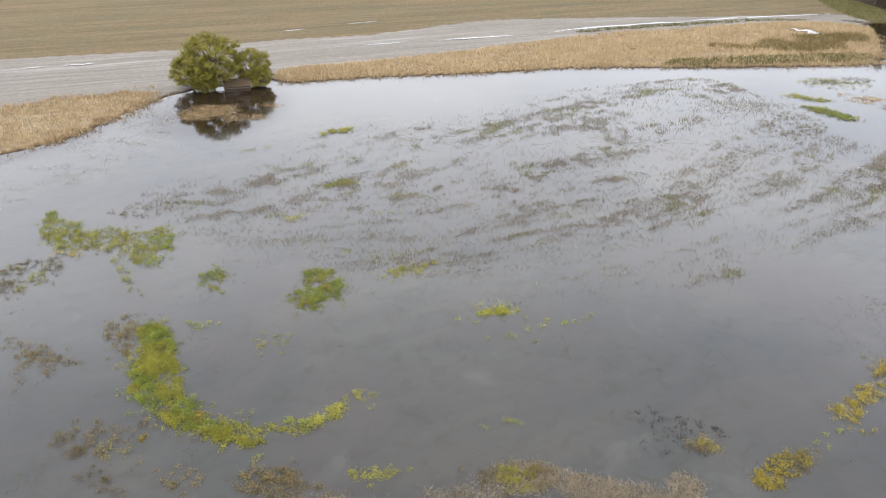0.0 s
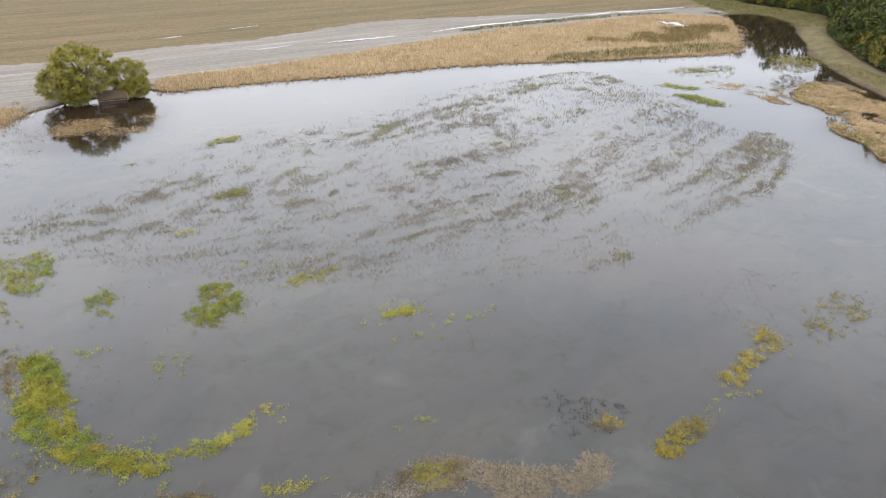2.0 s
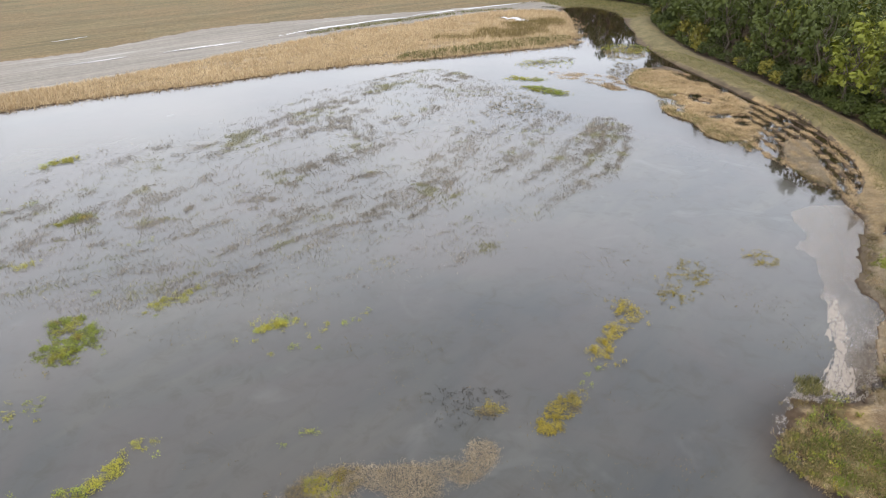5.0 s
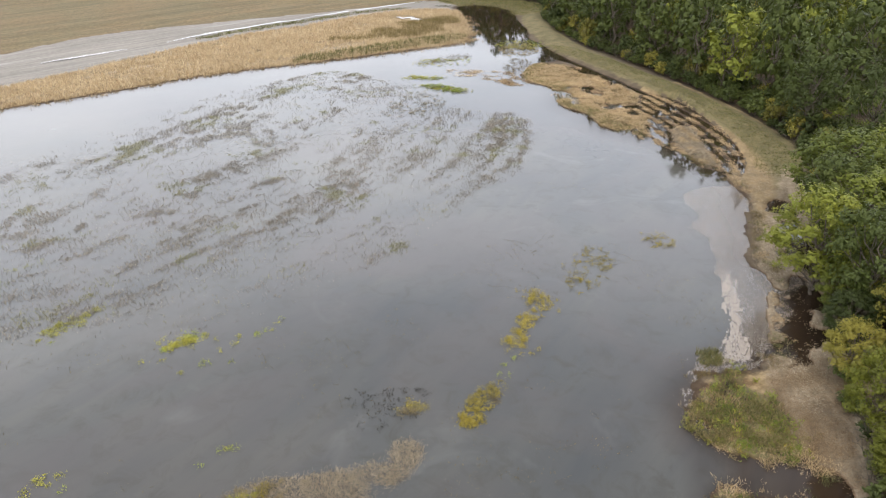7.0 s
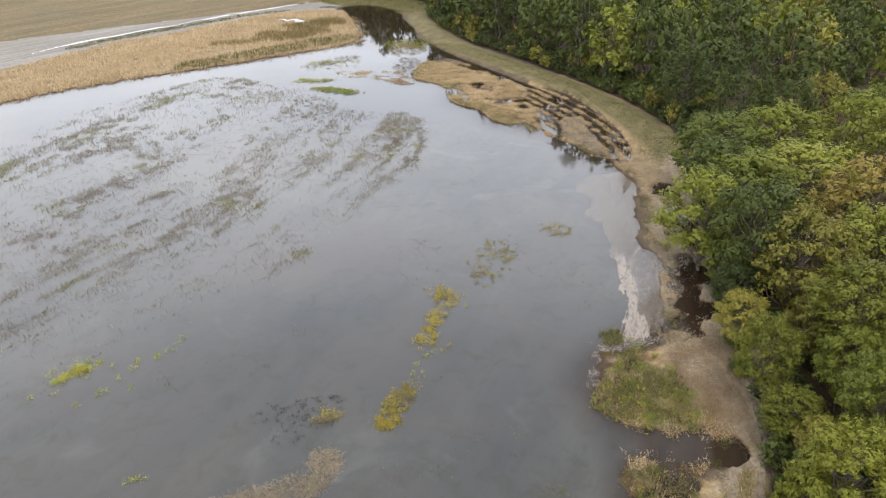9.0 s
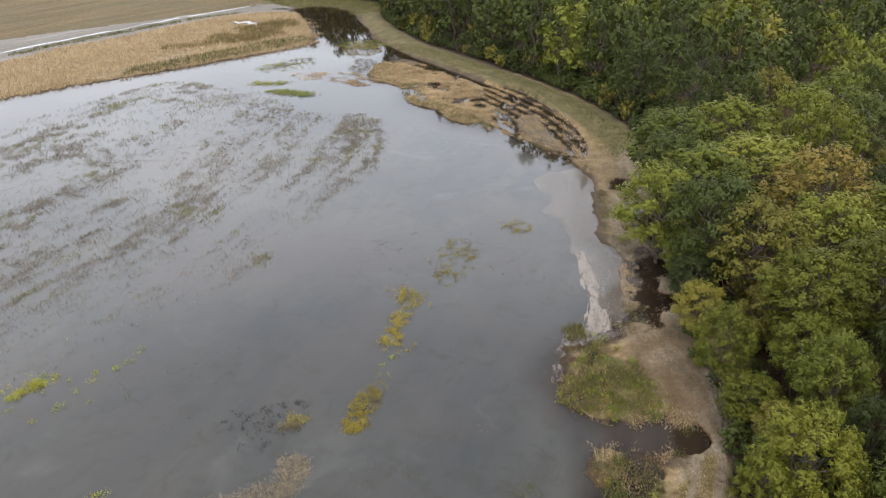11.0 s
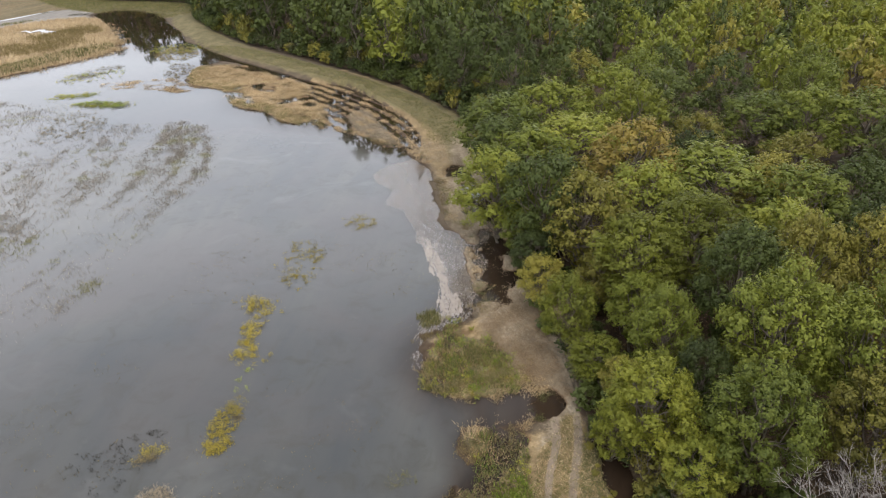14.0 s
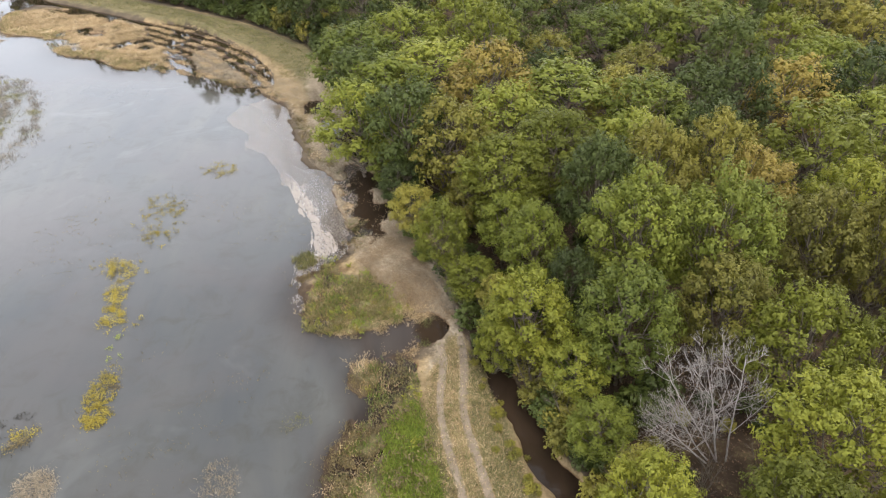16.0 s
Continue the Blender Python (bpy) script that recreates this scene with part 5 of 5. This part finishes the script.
# scum film driven against the bank
FILM = curve([(68, 58), (63.4, 52.5), (60.2, 47.8), (56.5, 43.4), (55.4, 41), (52.1, 37.5), (48, 33.6), (44.8, 32.2), (42, 32.1), (39, 30.5), (35.8, 27.4), (34.8, 24.6), (37, 24), (40, 27), (43, 27.5),
              (46.5, 27.2), (51, 31), (58, 34.5), (63, 38), (64, 42), (68, 46.8), (72, 51), (76, 57), (73, 59)], True)
BAND = curve([(63.2, 50.5), (57.5, 44.3), (55.4, 40.4), (51.8, 37.5), (48.9, 34.4), (46.5, 31.5), (44.4, 31.3), (42, 31.6), (39, 30), (36, 27.5), (35, 25)])
fx, fy = np.arange(33, 78, 0.4), np.arange(22, 61, 0.4)
film_me, px, py = grid_mesh("scum_film", fx, fy, lambda x, y: 0 * x + 0.006, MAT_FOAM)
frayed = inside_dist(px, py, FILM) + 2.4 * (fbm(px, py, 3.4, 4) - 0.5)
layer(film_me, "edge", np.clip(0.5 - frayed / 2.0, 0, 1) * (0.52 + 0.48 * smooth(29, 34, py)))
bd, bt, _ = line_dist(px, py, BAND)
layer(film_me, "band", smooth(1.7, 0.0, bd + 1.8 * (fbm(px + 30, py, 2.4, 4) - 0.45)) * (0.12 + 0.88 * smooth(0.12, 0.3, bt) * smooth(0.68, 0.5, bt)))
tagged(new("scum_film", film_me), "pale beige scum drifted against the bank", "scum", kind="structure")

# ---- the lone clump and its hut ----
wood, leaf = tree_meshes(701, 11.6, 11.0, 54, 20, 20, 0.22, start=0.04, airy=0.35, low=-0.95)
lone = tagged(new("tree"), "olive-green willow standing alone at the flood's edge", "tree", "lone willows")
part("trunk", mesh_from("trunk", *wood, MAT_BARK, smooth_shade=True), lone)
part("crown", mesh_from("crown", *leaf, LEAF["willow"]), lone)
stand(lone, -45.5, 135.0, 0.3, 1.06, 0.88, 0.1, True)
stand(lone, -38.4, 137.6, 2.1, 0.66, 1.05, 0.1)
stand(lone, -48.5, 133.5, 4.0, 0.72, 0.95, 0.1)
stand(lone, -46.2, 132.0, 1.2, 0.46, 0.8, 0.1)
stand(lone, -36.6, 136.2, 5.2, 0.46, 0.9, 0.1)

# a dry willow-leaf raft and broken reeds adrift before the clump
RAFT = curve([(-47, 121), (-40, 123), (-31.5, 124), (-30, 118), (-35, 113), (-42, 112)], True)
p = within(RAFT, 1100, 85, lambda x, y: smooth(0.4, 0.55, fbm(x, y, 4.0, 3)))
stuff("drifted_reeds", blades(p, np.full(len(p), 0.01), 0.12, 0.10, 4, 8.0, 86), MAT_STRAW, "broken tan reeds adrift on dark water", "drift")

# little sprigs here and there in the open water
r_sp = np.random.default_rng(44)
p = np.stack([r_sp.random(6000) * 100 - 42, r_sp.random(6000) * 45 + 26], -1)
p = p[(r_sp.random(len(p)) < smooth(0.45, 0.7, fbm(p[:, 0], p[:, 1], 7.0, 3))) & (inside_dist(p[:, 0], p[:, 1], POND) < -2)]
stuff("drowned_sprigs", blades(p, np.full(len(p), -0.01), 0.15, 0.05, 3, 1.2, 45), MAT_PADBROWN, "single dead sprigs dotted over open water", "sprigs")

# green weeds on the mud above the reeds
p = within(curve([(36, 189), (60, 197.5), (90, 205.5), (104, 207), (90, 208.5), (58, 201), (36, 192)], True), 1500, 87)
stuff("mud_weeds", blades(p, heights(p), 0.4, 0.14, 4, 1.0, 88), MAT_GRASS, "olive weeds in a strip along the mud", "weeds")


# ---- puddles on the mud road ----
def puddle(line, wide, seed):
    r = np.random.default_rng(seed)
    c = curve(line, False, 8)
    t = np.linspace(0, 1, len(c))
    nrm = np.gradient(c, axis=0)[:, ::-1] * (-1, 1)
    nrm /= np.linalg.norm(nrm, axis=1, keepdims=True)
    w = 0.6 * wide * np.sin(np.pi * np.clip(t, 0.02, 0.98)) ** 0.5 * (0.5 + fbm(t * 30, 0 * t + seed, 3.0, 3))
    sh = wide * 1.2 * (fbm(t * 20, 0 * t + 7 * seed, 3.0, 3) - 0.5)
    rows = [c + nrm * (sh + k * w / 2)[:, None] for k in (-1, -0.3, 0.3, 1)]
    level = float(np.mean(ground_height(c[:, 0], c[:, 1]))) + 0.10
    v = np.concatenate([np.column_stack([q, np.full(len(q), level)]) for q in rows])
    n = len(c)
    f = [(k * n + i, k * n + i + 1, (k + 1) * n + i + 1, (k + 1) * n + i) for k in range(3) for i in range(n - 1)]
    tagged(new("puddle", mesh_from("puddle", v, f, MAT_PUDDLE)), "shallow bright puddle on the wet mud", "puddle", kind="structure")


for k, (line, wide) in enumerate((
        ([(-100, 144), (-95, 146), (-90, 148)], 1.2), ([(-90.5, 148.5), (-88.5, 149.6), (-86.4, 150.4)], 1.5), ([(-84, 151), (-80, 152.6), (-76.4, 154)], 1.6),
        ([(-22, 172), (-16, 174.6), (-10, 177)], 1.5), ([(-2.5, 178.6), (7, 182), (16.5, 184.6)], 2.0), ([(26, 188.4), (40, 195.6), (58, 201.6), (66, 204)], 2.6),
        ([(66, 205), (78, 208.8), (98, 213.6), (116, 218)], 2.0), ([(-44, 190), (-41, 191.4), (-38, 192.6)], 1.2), ([(-28, 200.7), (-20, 205)], 0.9),
        ([(111, 205.5), (113.5, 206), (116, 204.5)], 4.5))):
    puddle(line, wide, k + 1)
puddle([(90.5, 193.5), (94.5, 190.5), (97, 186), (99.5, 181.5)], 5.5, 31)


# ---- the hut by the clump ----
def box(c, s, turn=None):
    """A block with slightly broken edges."""
    bm = bmesh.new()
    bmesh.ops.create_cube(bm, size=1.0)
    bmesh.ops.scale(bm, vec=s, verts=bm.verts)
    bmesh.ops.bevel(bm, geom=bm.edges[:], offset=min(s) * 0.12, segments=1, affect="EDGES")
    if turn:
        bmesh.ops.rotate(bm, verts=bm.verts, matrix=turn)
    bmesh.ops.translate(bm, vec=c, verts=bm.verts)
    me = bpy.data.meshes.new("board")
    bm.to_mesh(me)
    bm.free()
    me.materials.append(MAT_PLANK)
    return me


hut = tagged(new("hunting_hut"), "low weathered brown plank hut on posts over the flood", "hut")
slope = Matrix.Rotation(radians(38), 3, "X")
for k in range(8):
    part("roof_board", box((0, -0.95 + 0.26 * k, 1.45 + 0.205 * k), (5.6, 0.30, 0.035), slope), hut)
for x in (-2.6, -0.9, 0.9, 2.6):
    part("post", box((x, -1.0, 0.55), (0.12, 0.12, 1.9)), hut)
    part("post", box((x, 1.1, 1.2), (0.12, 0.12, 3.2)), hut)
for k in range(5):
    part("wall_board", box((0, 1.2, 0.5 + 0.42 * k), (5.4, 0.04, 0.38)), hut)
for k in range(2):
    part("rail", box((0, -1.12, 0.45 + 0.45 * k), (5.5, 0.05, 0.10)), hut)
part("floor_deck", box((0, 0.05, 0.22), (5.4, 2.3, 0.08)), hut)
hut.matrix_basis = pose(-40.4, 133.4, -0.1, 0, 0, 14) @ Matrix.Diagonal((0.9, 0.9, 0.72, 1))


# ---- dead tree and brush ----
def bare_tree(seed, stems, limbs, thick, depth=3):
    """Bare stems that carry rising side limbs, each with finer twigs."""
    r = np.random.default_rng(seed)
    out = []

    def rising(a, d, length, bend, n):
        """A way that starts along d and bends by and by towards the sky."""
        p, d = [np.asarray(a, float)], np.asarray(d, float) / np.linalg.norm(d)
        for _ in range(n - 1):
            d = d + (0, 0, bend) + r.normal(0, 0.06, 3)
            d /= np.linalg.norm(d)
            p.append(p[-1] + d * length / (n - 1))
        return np.array(p)

    def side(p, count, ratio, rad, level):
        length = np.linalg.norm(p[-1] - p[0])
        for k in range(count):
            s = 0.28 + 0.68 * (k + r.random()) / count
            i = min(int(s * (len(p) - 1)), len(p) - 2)
            f = s * (len(p) - 1) - i
            at = p[i] * (1 - f) + p[i + 1] * f
            axis = p[i + 1] - p[i]
            axis /= np.linalg.norm(axis)
            o = np.cross(axis, r.normal(0, 1, 3))
            o /= np.linalg.norm(o)
            q = rising(at, axis * 0.75 + o * (0.75 + 0.3 * r.random()), length * ratio * (1.05 - 0.72 * s) * (0.75 + 0.5 * r.random()), 0.14, 5)
            w = rad * (1.05 - 0.6 * s)
            out.append(tube(q, np.linspace(w, w * 0.3, 5), 4 if level == 1 else 3))
            if level < depth:
                side(q, (8, 5)[level - 1], 0.62, max(w * 0.5, 0.012), level + 1)

    for (x, y, dx, dy, tall) in stems:
        p = rising((x, y, -0.3), (dx, dy, 1.0), tall, 0.05, 8)
        out.append(tube(p, np.linspace(thick, thick * 0.22, 8), 6))
        side(p, limbs, 0.62, thick * 0.5, 1)
    return joined(out)


dead = tagged(new("dead_tree"), "bare pale grey dead tree among green crowns", "tree")
part("branchwork", mesh_from("branchwork", *bare_tree(5, [(0, 0.2, -0.08, 0.30, 9.0), (0.2, -0.3, 0.02, 0.10, 9.6), (-0.2, 0.4, -0.3, 0.75, 7.4), (0.1, 0.1, -0.2, 0.48, 8.6), (0, 0.2, -0.45, 1.05, 6.6)], 11, 0.065), MAT_DEADWOOD, smooth_shade=True), dead)
dead.matrix_basis = Matrix.Translation((DEAD_AT[0], DEAD_AT[1], 0.1))
brush = tagged(new("brush"), "leafless grey-brown brush at the foot of the wood", "bush", "bare brush")
part("branchwork", mesh_from("branchwork", *bare_tree(8, [(0, 0, 0.5, 0.2, 3.2), (0.2, 0, -0.6, 0.3, 2.8), (0, 0.2, 0.1, -0.7, 2.6), (0.1, 0.1, -0.3, -0.3, 3.4)], 5, 0.035, 2), MAT_BARK), brush)
r_br = np.random.default_rng(61)
spots = [(37.2, 11.6), (35.6, 8.4), (36.4, 12.9)]
step = WOOD_EDGE[::2]
for (ax, ay), (bx, by) in zip(step[:-1], step[1:]):
    if ay < 175 and ay > -5:
        t = r_br.random()
        spots.append((ax + (bx - ax) * t + 1.5 * r_br.random() + 0.6, ay + (by - ay) * t - 1.0 * r_br.random()))
for k, (x, y) in enumerate(spots):
    stand(brush, x, y, r_br.random() * 6.28, 0.7 + 0.5 * r_br.random(), 1.0, 0.05, k == 0)

# leafy shrubs that close the wood's edge
shrubs = []
for c, words in (("deep", "dark green shrub closing the wood's edge"), ("olive", "olive-brown shrub at the wood's edge")):
    wood, leaf = tree_meshes(810 + len(shrubs), 4.6, 4.4, 12, 10, 9, 0.33, start=0.06, airy=0.15, sides=4, low=-0.9)
    sh = tagged(new("shrub"), words, "shrub", "shrubs of the wood's edge")
    part("stem", mesh_from("stem", *wood, MAT_BARK), sh)
    part("crown", mesh_from("crown", *leaf, LEAF[c]), sh)
    shrubs.append([sh, True])
for (ax, ay), (bx, by) in zip(step[:-1], step[1:]):
    if 4 < ay < 235:
        q = math.hypot(bx - ax, by - ay)
        far = float(smooth(30, 70, ay))
        for gap, near, deep, big in ((2.2, 0.2, 1.4, 0.8), (2.8, 2.2, 2.5, 1.15), (3.6, 5.5, 3.0, 1.2)):
            n = max(1, int(q / gap))
            for k in range(n):
                t, o = (k + r_br.random()) / n, near + deep * r_br.random()
                pick = shrubs[int(r_br.random() < 0.22)]
                x, y = ax + (bx - ax) * t - (by - ay) / q * o, ay + (by - ay) * t + (bx - ax) / q * o
                stand(pick[0], x, y, r_br.random() * 6.28, big * (0.7 + 0.5 * r_br.random()) * (0.85 + 0.3 * far), 0.75 + 0.5 * r_br.random(), 0.1, pick[1])
                pick[1] = False


# shrubs that overhang the ditch
dc = DITCH[(DITCH[:, 1] < 8) & (DITCH[:, 1] > -12)]
for k in range(15):
    c = dc[int((k + 0.5) / 15 * len(dc))]
    for o in (1.7, 3.2):
        stand(shrubs[(k + int(o)) % 2][0], c[0] + 0.75 * o + 0.4 * r_br.normal(), c[1] - 0.6 * o + 0.4 * r_br.normal(), r_br.random() * 6.28, 0.5 + 0.25 * r_br.random(), 0.9, 0.1)

# undergrowth in the gap round the dead tree
for k in range(16):
    a, d = k * 2.4, 2.3 + 3.4 * ((k + 0.5) / 16) ** 0.6
    stand(shrubs[int(k % 3 == 0)][0], DEAD_AT[0] + d * math.cos(a), DEAD_AT[1] + d * math.sin(a), a, 0.16 + 0.075 * d, 0.85, 0.05)
for k in range(8):
    a, d = k * 2.1 + 0.7, 1.4 + 0.35 * k
    stand(brush, DEAD_AT[0] + d * math.cos(a), DEAD_AT[1] + d * math.sin(a), a, 0.7, 1.0, 0.05)

# ---- wheel ruts and leaf litter on the track ----
MAT_RUT = plain_material("rut_dirt", (0.145, 0.11, 0.078), (0.26, 0.205, 0.15), 1.6)
lane_south = LANE[(LANE[:, 1] < 16.2) & (LANE[:, 1] > 1)]
for k, off in enumerate((-0.8, 0.8)):
    c = curve(lane_south, False, 5)
    t = np.gradient(c, axis=0)
    nrm = np.stack([-t[:, 1], t[:, 0]], -1) / np.linalg.norm(t, axis=1, keepdims=True)
    w = 0.14 + 0.22 * fbm(c[:, 0] + 40 * k, c[:, 1], 1.2, 3)
    wob = 0.18 * (fbm(c[:, 0], c[:, 1] + 9 * k, 3.0, 2) - 0.5)
    rows = [c + nrm * (off + wob + e * w)[:, None] for e in (-1.0, -0.4, 0.4, 1.0)]
    n = len(c)
    v = np.concatenate([np.column_stack([q, ground_near(q[:, 0], q[:, 1]) + 0.03 - 0.012 * (e in (1, 2))]) for e, q in enumerate(rows)])
    f = [(a * n + i, a * n + i + 1, (a + 1) * n + i + 1, (a + 1) * n + i) for a in range(3) for i in range(n - 1)]
    tagged(new("wheel_rut", mesh_from("wheel_rut", v, f, MAT_RUT, smooth_shade=True)), "pale bare wheel rut worn in the track", "rut", kind="structure")
LITTER = curve([(48, 29), (52.4, 26), (48.3, 22.2), (43, 18.2), (40, 16), (39.6, 20.4), (43, 25)], True)
p = within(LITTER, 9000, 95, lambda x, y: smooth(-0.03, 0.05, ground_near(x, y)) * (0.25 + 0.75 * smooth(0.35, 0.6, fbm(x, y, 2.0, 3))))
stuff("leaf_litter", pads(p, heights(p), 0.03, 0.075, 5, 0.25, 96, 0.25), MAT_PALELITTER, "tan fallen leaves strewn on the muddy track", "leaves")
wood_floor = curve([(40, 14), (36, 9), (32, 4), (27, -2), (34, -16), (52, -16), (60, 6), (56, 24), (48, 21)], True)
p = within(wood_floor, 4500, 97)
stuff("leaf_litter", pads(p, heights(p), 0.05, 0.16, 4, 0.3, 98, 0.3), MAT_LITTER, "brown fallen leaves on the woodland floor", "leaves")

# rank growth that frays the banks
bank = curve(EAST_SHORE[9:] + SOUTH_SHORE[:15], False, 8)
r_bk = np.random.default_rng(71)
pick = r_bk.integers(len(bank), size=5200)
p = bank[pick] + r_bk.normal(0, 0.55, (5200, 2)) + (0.35, -0.2)
p = p[fbm(p[:, 0], p[:, 1], 2.4, 3) > 0.46]
tone = fbm(p[:, 0] + 5, p[:, 1], 5.0, 3)
for lo, hi, m_, words in ((0, 0.47, MAT_STRAW, "straw-coloured grass fraying the waterline"), (0.47, 0.56, MAT_GRASS, "olive grass fraying the waterline"), (0.56, 1, MAT_PADBROWN, "brown sedge fraying the waterline")):
    q = p[(tone >= lo) & (tone < hi)]
    stuff("bank_sedge", blades(q, np.maximum(heights(q), -0.01), 0.20, 0.035, 7, 1.5, 72), m_, words, "grass")
# low olive bushes between the track and the ditch
weed_v, weed_f = tree_meshes(930, 1.5, 1.6, 9, 10, 8, 0.17, start=0.05, airy=0.4, sides=4)
low = tagged(new("low_bush"), "low olive bush beside the farm track", "bush", "bushes by the track")
part("stem", mesh_from("stem", *weed_v, MAT_BARK), low)
part("crown", mesh_from("crown", *weed_f, LEAF["olive"]), low)
for k in range(26):
    t = r_bk.random()
    x, y = 37.0 - 11.5 * t + 0.4 * r_bk.normal(), 13.0 - 8.4 * t + 0.4 * r_bk.normal()
    stand(low, x, y, r_bk.random() * 6.28, 0.4 + 0.4 * r_bk.random(), 0.9, 0.05, k == 0)

p = within(LAWN, 6000, 99)
stuff("lawn_grass", blades(p, heights(p), 0.14, 0.30, 4, 1.5, 100), MAT_GRASS, "olive-green mown grass at the lane's end", "grass")

# olive fringe and russet tufts in the reeds
p = within(curve([(48, 153), (72, 154.5), (90, 156.5), (96, 162), (88, 163), (66, 160), (50, 157)], True), 900, 101)
stuff("bank_grass", blades(p, np.maximum(heights(p), 0), 0.9, 0.12, 4, 0.6, 102), MAT_GRASS, "olive fringe of the reed bed", "grass")
p = within(curve([(62, 172), (78, 166), (96, 168), (106, 186), (92, 184), (74, 182)], True), 1500, 103, lambda x, y: smooth(0.42, 0.6, fbm(x, y, 9.0, 3)))
stuff("russet_reeds", blades(p, np.maximum(heights(p), 0), 1.2, 0.12, 4, 0.5, 104), MAT_PADBROWN, "russet patches in the dry reed bed", "reeds")
